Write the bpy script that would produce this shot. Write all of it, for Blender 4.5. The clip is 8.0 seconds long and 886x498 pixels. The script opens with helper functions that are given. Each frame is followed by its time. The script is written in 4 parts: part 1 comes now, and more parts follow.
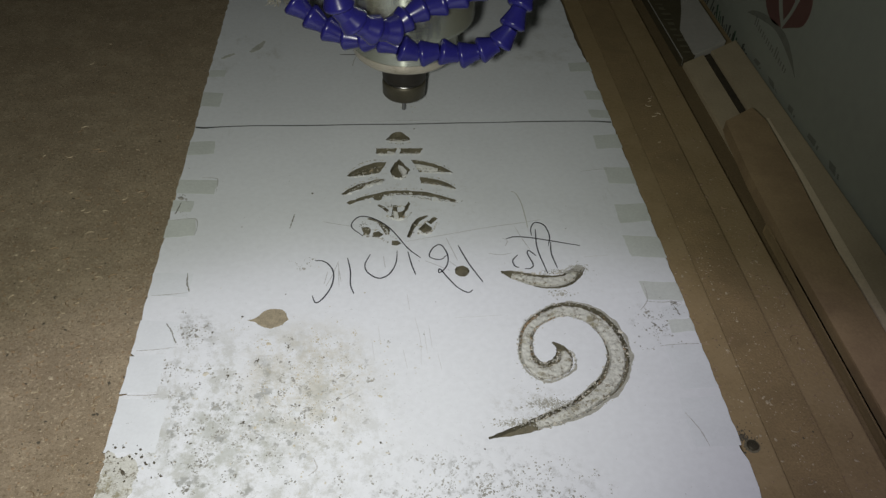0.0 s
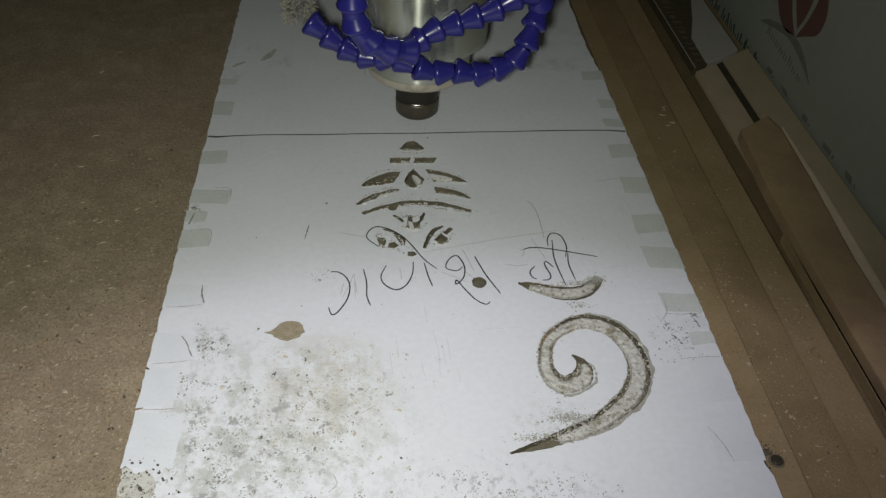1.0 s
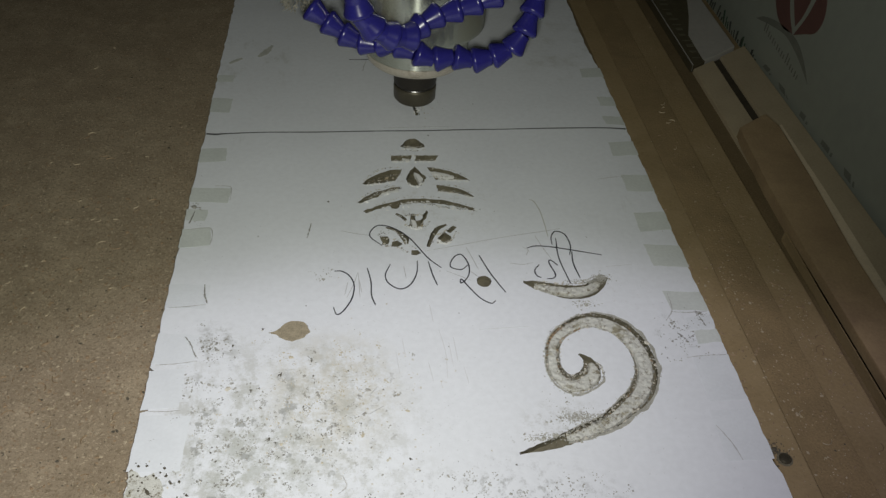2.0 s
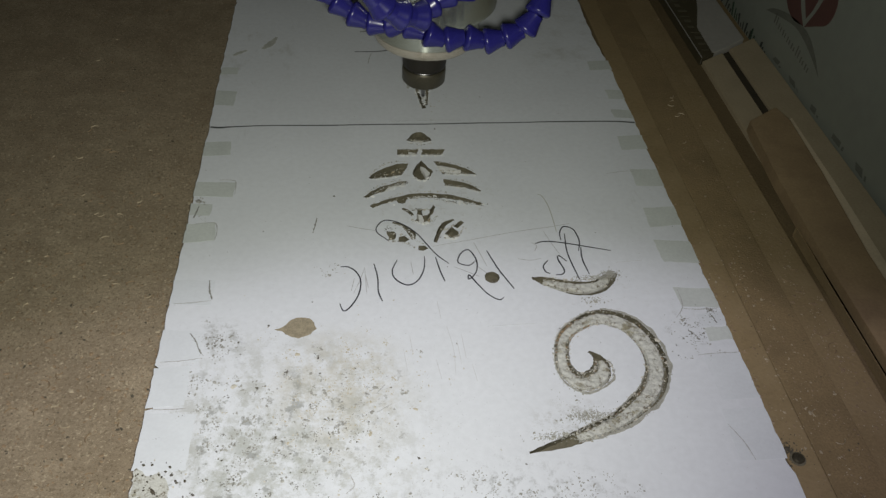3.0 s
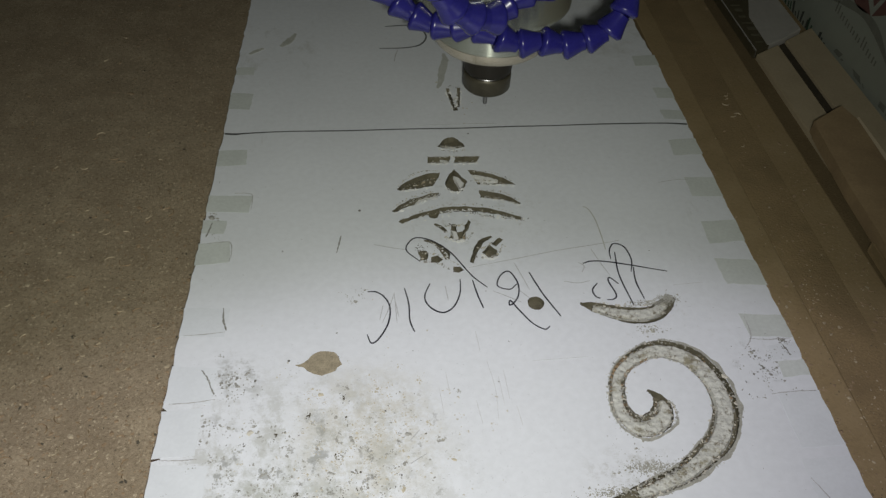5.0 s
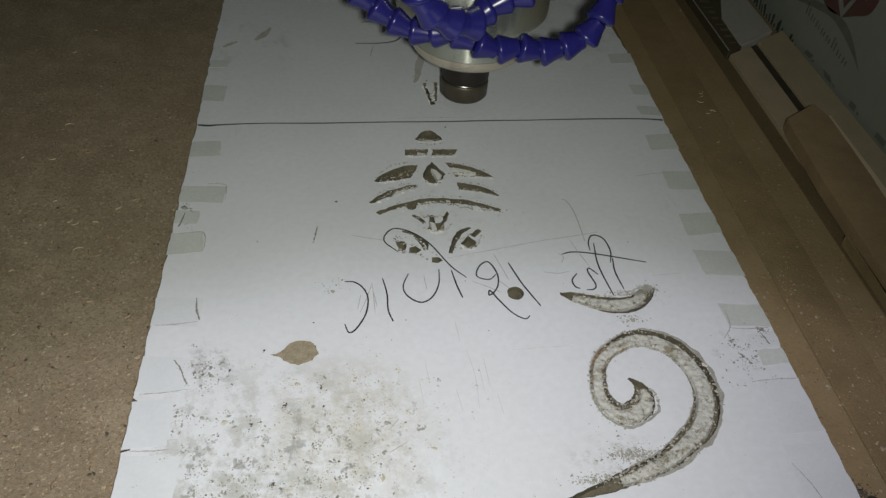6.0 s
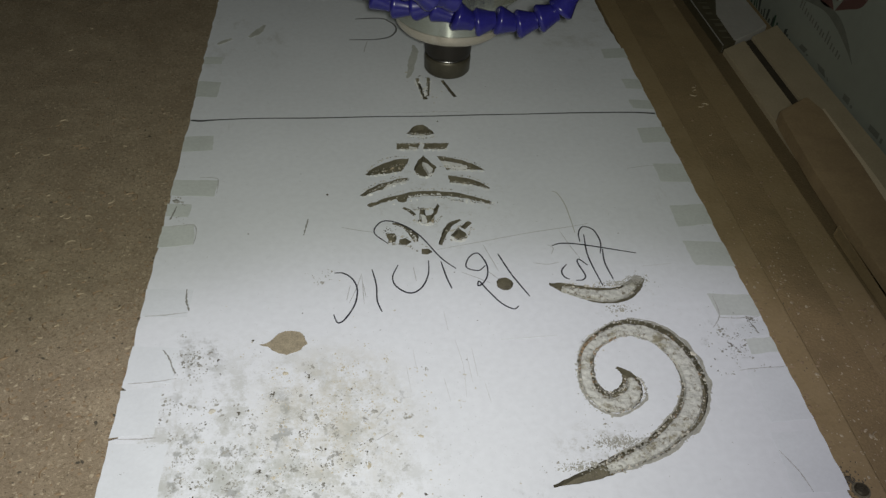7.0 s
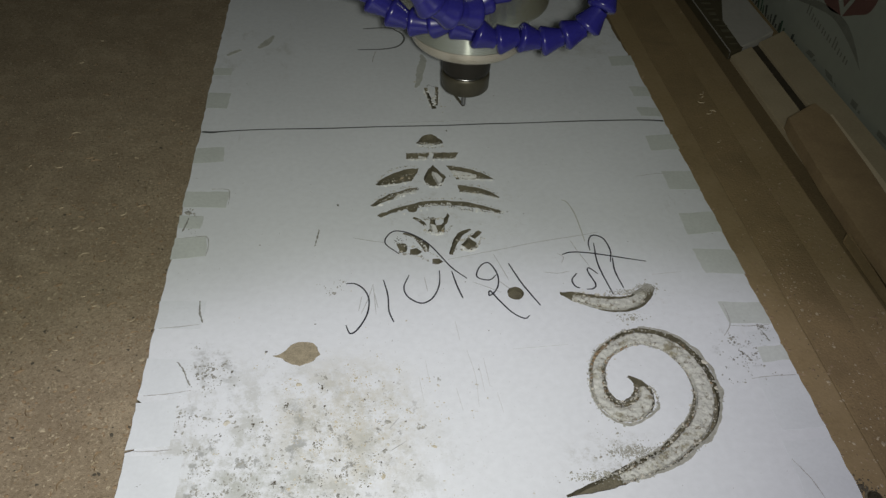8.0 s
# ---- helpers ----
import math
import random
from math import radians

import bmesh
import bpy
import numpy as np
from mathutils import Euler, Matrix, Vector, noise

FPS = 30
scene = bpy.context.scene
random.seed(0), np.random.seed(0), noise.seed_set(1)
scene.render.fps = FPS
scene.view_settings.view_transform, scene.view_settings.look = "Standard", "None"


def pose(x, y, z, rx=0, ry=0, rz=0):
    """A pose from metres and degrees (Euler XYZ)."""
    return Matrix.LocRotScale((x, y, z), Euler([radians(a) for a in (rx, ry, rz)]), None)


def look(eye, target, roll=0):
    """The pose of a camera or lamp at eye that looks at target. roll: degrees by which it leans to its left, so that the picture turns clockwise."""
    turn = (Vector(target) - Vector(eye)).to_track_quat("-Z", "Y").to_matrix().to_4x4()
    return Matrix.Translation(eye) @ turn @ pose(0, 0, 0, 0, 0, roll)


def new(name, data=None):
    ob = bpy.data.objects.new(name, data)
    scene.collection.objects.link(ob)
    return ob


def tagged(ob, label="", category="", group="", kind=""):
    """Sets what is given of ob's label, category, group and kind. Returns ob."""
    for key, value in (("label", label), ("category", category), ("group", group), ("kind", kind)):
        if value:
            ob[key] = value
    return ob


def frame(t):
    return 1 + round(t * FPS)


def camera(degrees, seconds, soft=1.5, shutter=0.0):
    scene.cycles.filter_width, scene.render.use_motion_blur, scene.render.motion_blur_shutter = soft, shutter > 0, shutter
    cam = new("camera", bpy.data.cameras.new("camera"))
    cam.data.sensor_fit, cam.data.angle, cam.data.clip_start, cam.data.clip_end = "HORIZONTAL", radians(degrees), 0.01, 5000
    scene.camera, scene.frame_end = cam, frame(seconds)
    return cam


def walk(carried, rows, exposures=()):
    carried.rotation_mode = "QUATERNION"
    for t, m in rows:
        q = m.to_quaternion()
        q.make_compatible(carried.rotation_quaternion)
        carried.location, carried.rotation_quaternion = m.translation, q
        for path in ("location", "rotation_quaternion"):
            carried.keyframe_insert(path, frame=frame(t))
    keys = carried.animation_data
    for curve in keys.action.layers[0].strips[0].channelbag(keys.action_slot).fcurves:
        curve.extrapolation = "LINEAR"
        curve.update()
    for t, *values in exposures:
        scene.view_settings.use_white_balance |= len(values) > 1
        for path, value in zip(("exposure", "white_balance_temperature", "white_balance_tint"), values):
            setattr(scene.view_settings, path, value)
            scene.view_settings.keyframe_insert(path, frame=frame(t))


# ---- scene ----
cam = camera(58.8, 8.0, 1.4)
PATH = [
    (0, (-0.025, -0.219, 0.354), (0.138, 1.235, -1.011), 3.4),
    (0.5, (-0.029, -0.216, 0.353), (0.136, 1.238, -1.01), 3.3),
    (1, (-0.036, -0.212, 0.353), (0.13, 1.25, -1.002), 3.5),
    (1.5, (-0.043, -0.21, 0.353), (0.15, 1.258, -0.992), 4.2),
    (1.7, (-0.048, -0.209, 0.353), (0.158, 1.246, -1.004), 4.4),
    (2.8, (-0.048, -0.203, 0.346), (0.145, 1.246, -1.021), 4.3),
    (3, (-0.051, -0.201, 0.349), (0.148, 1.237, -1.028), 4.4),
    (3.5, (-0.052, -0.184, 0.349), (0.153, 1.246, -1.034), 4.0),
    (4, (-0.057, -0.16, 0.35), (0.155, 1.248, -1.054), 3.8),
    (4.5, (-0.055, -0.152, 0.345), (0.105, 1.254, -1.068), 3.0),
    (4.7, (-0.056, -0.151, 0.339), (0.087, 1.262, -1.069), 2.9),
    (5.8, (-0.053, -0.152, 0.312), (0.133, 1.278, -1.074), 3.4),
    (6, (-0.06, -0.156, 0.315), (0.162, 1.281, -1.058), 4.9),
    (6.5, (-0.056, -0.157, 0.311), (0.16, 1.287, -1.055), 4.8),
    (7, (-0.051, -0.163, 0.311), (0.156, 1.283, -1.054), 4.2),
    (7.5, (-0.054, -0.163, 0.314), (0.157, 1.285, -1.049), 4.1),
    (8, (-0.054, -0.162, 0.315), (0.139, 1.292, -1.044), 3.4),
]
walk(cam, [(t, look(eye, target, roll)) for t, eye, target, roll in PATH])


# ---- light ----
world = bpy.data.worlds.new("workshop_dusk")
scene.world = world
world.use_nodes = True
world.node_tree.nodes["Background"].inputs[0].default_value = (0.55, 0.6, 0.7, 1)
world.node_tree.nodes["Background"].inputs[1].default_value = 0.01

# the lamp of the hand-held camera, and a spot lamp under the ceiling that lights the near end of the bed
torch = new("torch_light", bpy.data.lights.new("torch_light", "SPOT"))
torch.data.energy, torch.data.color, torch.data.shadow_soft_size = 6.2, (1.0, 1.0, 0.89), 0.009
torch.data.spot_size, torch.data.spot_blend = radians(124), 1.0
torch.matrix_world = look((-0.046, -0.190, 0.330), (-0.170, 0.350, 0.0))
ceiling_lamp = new("ceiling_spot_light", bpy.data.lights.new("ceiling_spot_light", "SPOT"))
ceiling_lamp.data.energy, ceiling_lamp.data.color, ceiling_lamp.data.shadow_soft_size = 50.0, (0.91, 0.83, 1.0), 0.03
ceiling_lamp.data.spot_size, ceiling_lamp.data.spot_blend = radians(31.6), 0.20
ceiling_lamp.matrix_world = look((-0.35, -0.75, 2.0), (-0.03, -0.425, 0.0))


# ---- materials ----
def material(name, colour, rough=0.5, metal=0.0, amount=0.25, scale=60.0, fine=900.0, bump=0.25, depth=0.0006, spec=0.5, aniso=0.0):
    """A surface with blotches at one scale, grain at a finer one, and relief."""
    m = bpy.data.materials.new(name)
    m.use_nodes = True
    n, l = m.node_tree.nodes, m.node_tree.links
    b = n["Principled BSDF"]
    b.inputs["Roughness"].default_value, b.inputs["Metallic"].default_value = rough, metal
    b.inputs["Specular IOR Level"].default_value = spec
    co = n.new("ShaderNodeTexCoord")
    big, small = n.new("ShaderNodeTexNoise"), n.new("ShaderNodeTexNoise")
    for node, size, detail in ((big, scale, 5), (small, fine, 3)):
        node.inputs["Scale"].default_value, node.inputs["Detail"].default_value = size, detail
        l.new(co.outputs["Object"], node.inputs["Vector"])
    add = n.new("ShaderNodeMath"); add.operation = "ADD"
    l.new(big.outputs["Fac"], add.inputs[0]); l.new(small.outputs["Fac"], add.inputs[1])
    ramp = n.new("ShaderNodeMapRange")
    ramp.inputs["From Min"].default_value, ramp.inputs["From Max"].default_value = 0.55, 1.45
    ramp.inputs["To Min"].default_value, ramp.inputs["To Max"].default_value = 1 - amount, 1 + amount
    l.new(add.outputs[0], ramp.inputs["Value"])
    mul = n.new("ShaderNodeVectorMath"); mul.operation = "SCALE"
    mul.inputs[0].default_value = colour
    l.new(ramp.outputs["Result"], mul.inputs["Scale"])
    l.new(mul.outputs["Vector"], b.inputs["Base Color"])
    if bump:
        bp = n.new("ShaderNodeBump")
        bp.inputs["Strength"].default_value, bp.inputs["Distance"].default_value = bump, depth
        l.new(add.outputs[0], bp.inputs["Height"]); l.new(bp.outputs["Normal"], b.inputs["Normal"])
    if aniso:
        b.inputs["Anisotropic"].default_value = aniso
        tan = n.new("ShaderNodeTangent"); tan.direction_type, tan.axis = "RADIAL", "Z"
        b.inputs["Anisotropic Rotation"].default_value = 0.25
        l.new(tan.outputs["Tangent"], b.inputs["Tangent"])
    return m


def broken_up(m, colour, scale, lo, hi):
    """Breaks a surface's colour with flecks of another."""
    n, l = m.node_tree.nodes, m.node_tree.links
    b = n["Principled BSDF"]
    was = b.inputs["Base Color"].links[0].from_socket
    co, t, r, x = n.new("ShaderNodeTexCoord"), n.new("ShaderNodeTexNoise"), n.new("ShaderNodeMapRange"), n.new("ShaderNodeMix")
    t.inputs["Scale"].default_value, t.inputs["Detail"].default_value, t.inputs["Roughness"].default_value = scale, 9, 0.78
    r.inputs["From Min"].default_value, r.inputs["From Max"].default_value = lo, hi
    x.data_type = "RGBA"
    x.inputs[7].default_value = (*colour, 1)
    l.new(co.outputs["Object"], t.inputs["Vector"]); l.new(t.outputs["Fac"], r.inputs["Value"])
    l.new(r.outputs["Result"], x.inputs[0]); l.new(was, x.inputs[6]); l.new(x.outputs[2], b.inputs["Base Color"])


def stained_laminate(name):
    """White laminate: faint grime all over, a field of grey grit and a yellowish rubbed stain near one corner, fine scuffs."""
    m = material(name, (0.73, 0.765, 0.81), 0.42, 0.0, 0.07, 14.0, 260.0, 0.05, 0.0003)
    n, l = m.node_tree.nodes, m.node_tree.links
    b = n["Principled BSDF"]
    clean = b.inputs["Base Color"].links[0].from_socket
    co = n.new("ShaderNodeTexCoord")

    def noise_of(scale, detail, rough=0.6, stretch=(1, 1, 1)):
        mp = n.new("ShaderNodeMapping"); mp.inputs["Scale"].default_value = stretch
        l.new(co.outputs["Object"], mp.inputs["Vector"])
        t = n.new("ShaderNodeTexNoise")
        t.inputs["Scale"].default_value, t.inputs["Detail"].default_value, t.inputs["Roughness"].default_value = scale, detail, rough
        l.new(mp.outputs["Vector"], t.inputs["Vector"])
        return t.outputs["Fac"]

    def step(value, lo, hi, to_lo=0.0, to_hi=1.0):
        r = n.new("ShaderNodeMapRange"); r.interpolation_type = "SMOOTHSTEP"
        for key, v in zip(("From Min", "From Max", "To Min", "To Max"), (lo, hi, to_lo, to_hi)):
            r.inputs[key].default_value = v
        l.new(value, r.inputs["Value"])
        return r.outputs["Result"]

    def around(x, y, rx, ry):
        mp = n.new("ShaderNodeMapping"); mp.vector_type = "TEXTURE"
        mp.inputs["Location"].default_value, mp.inputs["Scale"].default_value = (x, y, 0), (rx, ry, 1)
        l.new(co.outputs["Object"], mp.inputs["Vector"])
        ln = n.new("ShaderNodeVectorMath"); ln.operation = "LENGTH"
        l.new(mp.outputs["Vector"], ln.inputs[0])
        return step(ln.outputs["Value"], 0.35, 1.0, 1.0, 0.0)

    def times(a, c):
        x = n.new("ShaderNodeMath"); x.operation = "MULTIPLY"
        l.new(a, x.inputs[0])
        if isinstance(c, float):
            x.inputs[1].default_value = c
        else:
            l.new(c, x.inputs[1])
        return x.outputs[0]

    def over(base, colour, fac):
        x = n.new("ShaderNodeMix"); x.data_type = "RGBA"
        x.inputs[7].default_value = (*colour, 1)
        l.new(fac, x.inputs[0]); l.new(base, x.inputs[6])
        return x.outputs[2]

    c = clean
    c = over(c, (0.46, 0.43, 0.32), times(times(around(-0.066, 0.055, 0.050, 0.055), step(noise_of(70, 9, 0.8), 0.40, 0.60)), 0.55))
    c = over(c, (0.43, 0.44, 0.40), times(times(around(-0.098, 0.022, 0.105, 0.10), step(noise_of(75, 10, 0.80), 0.47, 0.60)), 0.62))
    c = over(c, (0.36, 0.38, 0.33), times(times(around(-0.105, 0.012, 0.05, 0.05), step(noise_of(60, 9, 0.78), 0.44, 0.60)), 0.55))
    c = over(c, (0.27, 0.28, 0.265), times(times(around(-0.112, 0.010, 0.09, 0.09), step(noise_of(95, 6, 0.68), 0.565, 0.64)), 0.7))
    c = over(c, (0.14, 0.13, 0.10), times(times(around(-0.07, 0.045, 0.065, 0.06), step(noise_of(130, 7, 0.72), 0.58, 0.66)), 0.7))
    c = over(c, (0.15, 0.15, 0.14), times(times(around(-0.085, 0.03, 0.15, 0.125), step(noise_of(430, 6, 0.75), 0.61, 0.66)), 0.4))
    c = over(c, (0.30, 0.31, 0.30), times(times(around(0.02, -0.03, 0.09, 0.05), step(noise_of(140, 8, 0.76), 0.50, 0.64)), 0.7))
    c = over(c, (0.36, 0.36, 0.32), times(times(around(0.060, 0.030, 0.034, 0.018), step(noise_of(150, 8, 0.8), 0.47, 0.64)), 0.55))
    c = over(c, (0.42, 0.41, 0.36), times(times(around(0.10, 0.12, 0.05, 0.03), step(noise_of(170, 8, 0.8), 0.54, 0.70)), 0.35))
    c = over(c, (0.42, 0.42, 0.38), times(times(around(0.0, 0.21, 0.06, 0.06), step(noise_of(120, 8, 0.8), 0.52, 0.68)), 0.5))
    c = over(c, (0.22, 0.23, 0.21), times(times(around(0.143, 0.092, 0.03, 0.025), step(noise_of(160, 8, 0.75), 0.54, 0.68)), 0.35))
    c = over(c, (0.33, 0.33, 0.28), times(times(around(-0.14, 0.41, 0.05, 0.07), step(noise_of(60, 8, 0.7, (1, 0.5, 1)), 0.5, 0.70)), 0.45))
    c = over(c, (0.30, 0.31, 0.29), times(times(around(-0.133, 0.093, 0.020, 0.020), step(noise_of(120, 8, 0.75), 0.46, 0.64)), 0.6))
    c = over(c, (0.36, 0.36, 0.31), times(times(around(0.13, 0.44, 0.07, 0.09), step(noise_of(45, 9, 0.75), 0.46, 0.72)), 0.4))
    c = over(c, (0.45, 0.46, 0.45), times(step(noise_of(60, 6, 0.75, (1, 0.25, 1)), 0.62, 0.78), 0.35))
    c = over(c, (0.30, 0.30, 0.29), times(step(noise_of(700, 1), 0.76, 0.80), 0.6))
    l.new(c, b.inputs["Base Color"])
    return m


LAMINATE = stained_laminate("white_laminate")
CORE = material("board_core", (0.145, 0.133, 0.094), 0.9, 0, 0.45, 140, 1500, 0.6, 0.0008, 0.2)
DUST_FILL = material("packed_dust", (0.55, 0.56, 0.52), 0.9, 0, 0.22, 160, 1100, 0.5, 0.0008, 0.1)
broken_up(DUST_FILL, (0.29, 0.275, 0.20), 70, 0.54, 0.62)
broken_up(DUST_FILL, (0.20, 0.18, 0.135), 260, 0.53, 0.61)
BARE_PATCH = material("bare_fibreboard", (0.31, 0.272, 0.195), 0.9, 0, 0.4, 300, 1300, 0.4, 0.0005, 0.1)
SMEAR = material("grey_smear", (0.47, 0.485, 0.46), 0.7, 0, 0.2, 90, 600, 0.0)
SMEAR_DARK = material("dark_smear", (0.45, 0.46, 0.43), 0.7, 0, 0.3, 90, 600, 0.0)
GREY_FLUFF = material("grey_fluff", (0.26, 0.25, 0.21), 0.9, 0, 0.3, 200, 900, 0.0)
MDF = material("fibreboard", (0.335, 0.277, 0.193), 0.9, 0, 0.35, 60, 1700, 0.6, 0.0012, 0.2)
broken_up(MDF, (0.265, 0.213, 0.145), 24, 0.42, 0.64)
broken_up(MDF, (0.19, 0.15, 0.098), 520, 0.50, 0.62)
broken_up(MDF, (0.55, 0.47, 0.34), 480, 0.57, 0.64)
MDF_STRIP = material("fibreboard_strip", (0.262, 0.196, 0.104), 0.85, 0, 0.2, 14, 500, 0.35, 0.001, 0.25)
broken_up(MDF_STRIP, (0.305, 0.233, 0.132), 20, 0.44, 0.66)
broken_up(MDF_STRIP, (0.18, 0.138, 0.078), 420, 0.60, 0.72)
broken_up(MDF_STRIP, (0.41, 0.34, 0.22), 560, 0.64, 0.74)
MDF_MID = material("fibreboard_worn", (0.25, 0.185, 0.098), 0.88, 0, 0.3, 18, 700, 0.5, 0.001, 0.25)
broken_up(MDF_MID, (0.20, 0.148, 0.08), 22, 0.42, 0.66)
broken_up(MDF_MID, (0.34, 0.27, 0.165), 520, 0.62, 0.72)
MDF_DARK = material("fibreboard_dark", (0.155, 0.116, 0.062), 0.88, 0, 0.28, 20, 700, 0.5, 0.001, 0.25)
BROWN_WOOD = material("brown_plank", (0.335, 0.245, 0.14), 0.8, 0, 0.22, 22, 500, 0.3, 0.0006, 0.3)
broken_up(BROWN_WOOD, (0.25, 0.178, 0.105), 16, 0.45, 0.66)
PALE_WOOD = material("pale_batten", (0.405, 0.34, 0.232), 0.75, 0, 0.15, 35, 500, 0.3, 0.0006, 0.3)
# brighter copy of the pale batten wood, for its lit edge
LIT_EDGE_WOOD = material("lit_batten_edge", (0.62, 0.53, 0.38), 0.75, 0, 0.15, 35, 500, 0.3, 0.0006, 0.3)
# near-black colour stands for the shade inside the open slot
SLOT = material("slot_shade", (0.045, 0.035, 0.02), 0.9, 0, 0.4, 80, 500, 0.4)
FILM = material("white_film", (0.42, 0.41, 0.385), 0.45, 0, 0.12, 30, 200, 0.2, 0.001)
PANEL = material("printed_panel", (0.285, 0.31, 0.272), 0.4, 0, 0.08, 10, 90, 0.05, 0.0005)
INK_DARK = material("dark_print", (0.06, 0.068, 0.06), 0.5, 0, 0.2, 100, 600, 0.0)
INK_STRIPE = material("stripe_print", (0.075, 0.064, 0.036), 0.6, 0, 0.3, 100, 600, 0.0)
INK_LEAF = material("leaf_print", (0.175, 0.185, 0.16), 0.5, 0, 0.2, 100, 600, 0.0)
INK_LETTER = material("letter_print", (0.15, 0.155, 0.135), 0.5, 0, 0.2, 100, 600, 0.0)
PALE_PRINT = material("pale_print", (0.12, 0.11, 0.075), 0.5, 0, 0.2, 100, 600, 0.0)
INK_GREEN = material("green_print", (0.04, 0.08, 0.05), 0.5, 0, 0.2, 100, 600, 0.0)
INK_RED = material("red_print", (0.135, 0.068, 0.06), 0.5, 0, 0.15, 60, 600, 0.0)
PEN = material("pen_ink", (0.018, 0.018, 0.028), 0.5, 0, 0.2, 300, 900, 0.0)
DRAWN_LINE = material("drawn_line", (0.075, 0.08, 0.08), 0.5, 0, 0.3, 200, 900, 0.0)
PEN_FAINT = material("faint_ink", (0.13, 0.135, 0.14), 0.5, 0, 0.2, 300, 900, 0.0)
GREY_MARK = material("grey_line", (0.42, 0.42, 0.42), 0.6, 0, 0.4, 300, 900, 0.0)
SCUFF = material("dark_scuff", (0.22, 0.22, 0.20), 0.8, 0, 0.5, 300, 900, 0.0)
SCRATCH = material("light_scratch", (0.61, 0.63, 0.65), 0.6, 0, 0.15, 300, 900, 0.0)
PENCIL = material("pencil_line", (0.46, 0.47, 0.48), 0.6, 0, 0.25, 300, 900, 0.0)
TAPE = material("clear_tape", (0.595, 0.635, 0.62), 0.3, 0, 0.12, 60, 500, 0.1, 0.0003)
TAPE_PALE = material("clean_tape", (0.70, 0.74, 0.78), 0.3, 0, 0.06, 60, 500, 0.1, 0.0003)
STEEL = material("turned_steel", (0.53, 0.56, 0.49), 0.25, 0.86, 0.05, 30, 900, 0.0, 0.0002, 0.5, 1.0)
# the tan stands for a warm reflection in the steel nose
NOSE = material("nose_reflection", (0.64, 0.585, 0.485), 0.25, 0.75, 0.06, 60, 900, 0.02, 0.0002, 0.5, 0.7)
BLACK_STEEL = material("blackened_steel", (0.082, 0.074, 0.052), 0.45, 0.5, 0.25, 120, 900, 0.08, 0.0003)
# much darker than the nut below it
SHAFT = material("dark_shaft", (0.013, 0.010, 0.006), 0.5, 0.0, 0.25, 120, 900, 0.05, 0.0003)
CARBIDE = material("carbide", (0.28, 0.28, 0.28), 0.3, 1.0, 0.1, 300, 900, 0.05, 0.0002)
BLUE = material("blue_plastic", (0.018, 0.017, 0.155), 0.27, 0, 0.2, 90, 900, 0.05, 0.0003)
CHIP_PALE = material("pale_chips", (0.55, 0.53, 0.46), 0.9, 0, 0.35, 400, 1500, 0.2, 0.0005, 0.2)
CHIP_BROWN = material("brown_chips", (0.27, 0.20, 0.125), 0.9, 0, 0.4, 400, 1500, 0.2, 0.0005, 0.2)
CHIP_TAN = material("tan_chips", (0.40, 0.34, 0.24), 0.9, 0, 0.35, 400, 1500, 0.2, 0.0005, 0.2)
CHIP_DARK = material("dark_chips", (0.09, 0.08, 0.06), 0.9, 0, 0.4, 400, 1500, 0.2, 0.0005, 0.2)
GRIT = material("grey_grit", (0.34, 0.34, 0.315), 0.9, 0, 0.4, 300, 1500, 0.2, 0.0005, 0.2)
DUST_TAN = material("tan_dust", (0.50, 0.46, 0.36), 0.9, 0, 0.3, 300, 1500, 0.1, 0.0005, 0.2)
RUBBLE = material("crumbled_edge", (0.35, 0.35, 0.31), 0.9, 0, 0.4, 260, 1500, 0.3, 0.0005, 0.2)
BURR = material("broken_laminate", (0.72, 0.73, 0.72), 0.7, 0, 0.1, 300, 1300, 0.1)
PAINT = material("machine_paint", (0.30, 0.31, 0.32), 0.5, 0, 0.1, 8, 200, 0.05)
WALL = material("workshop_wall", (0.13, 0.125, 0.11), 0.85, 0, 0.12, 3, 60, 0.1)


# ---- mesh helpers ----
def mesh_of(name, bm, *mats, smooth=False):
    me = bpy.data.meshes.new(name)
    bmesh.ops.recalc_face_normals(bm, faces=bm.faces)
    bm.to_mesh(me)
    bm.free()
    for m in mats:
        me.materials.append(m)
    if smooth:
        me.polygons.foreach_set("use_smooth", [True] * len(me.polygons))
        me.set_sharp_from_angle(angle=radians(40))
    return me


def part(name, bm, mat, parent, label="", smooth=False):
    ob = new(name, mesh_of(name, bm, mat, smooth=smooth))
    ob.parent = parent
    return tagged(ob, label)


def empty(name, m=None):
    ob = new(name)
    ob.empty_display_size = 0.02
    if m is not None:
        ob.matrix_world = m
    return ob


def box(x0, x1, y0, y1, z0, z1, bevel=0.0):
    bm = bmesh.new()
    bmesh.ops.create_cube(bm, size=1)
    for v in bm.verts:
        v.co = Vector(((x0 + x1) / 2 + v.co.x * (x1 - x0), (y0 + y1) / 2 + v.co.y * (y1 - y0), (z0 + z1) / 2 + v.co.z * (z1 - z0)))
    if bevel:
        bmesh.ops.bevel(bm, geom=bm.edges[:], offset=bevel, segments=2, affect="EDGES", profile=0.6)
    return bm


def ragged(outline, step, jitter, seed):
    """The closed outline cut into short steps and roughened."""
    rng, out = random.Random(seed), []
    for a, b in zip(outline, outline[1:] + outline[:1]):
        a, b = Vector(a), Vector(b)
        k = max(1, int((b - a).length / step))
        for i in range(k):
            p = a.lerp(b, i / k)
            out.append((p.x + rng.uniform(-jitter, jitter), p.y + rng.uniform(-jitter, jitter)))
    return out


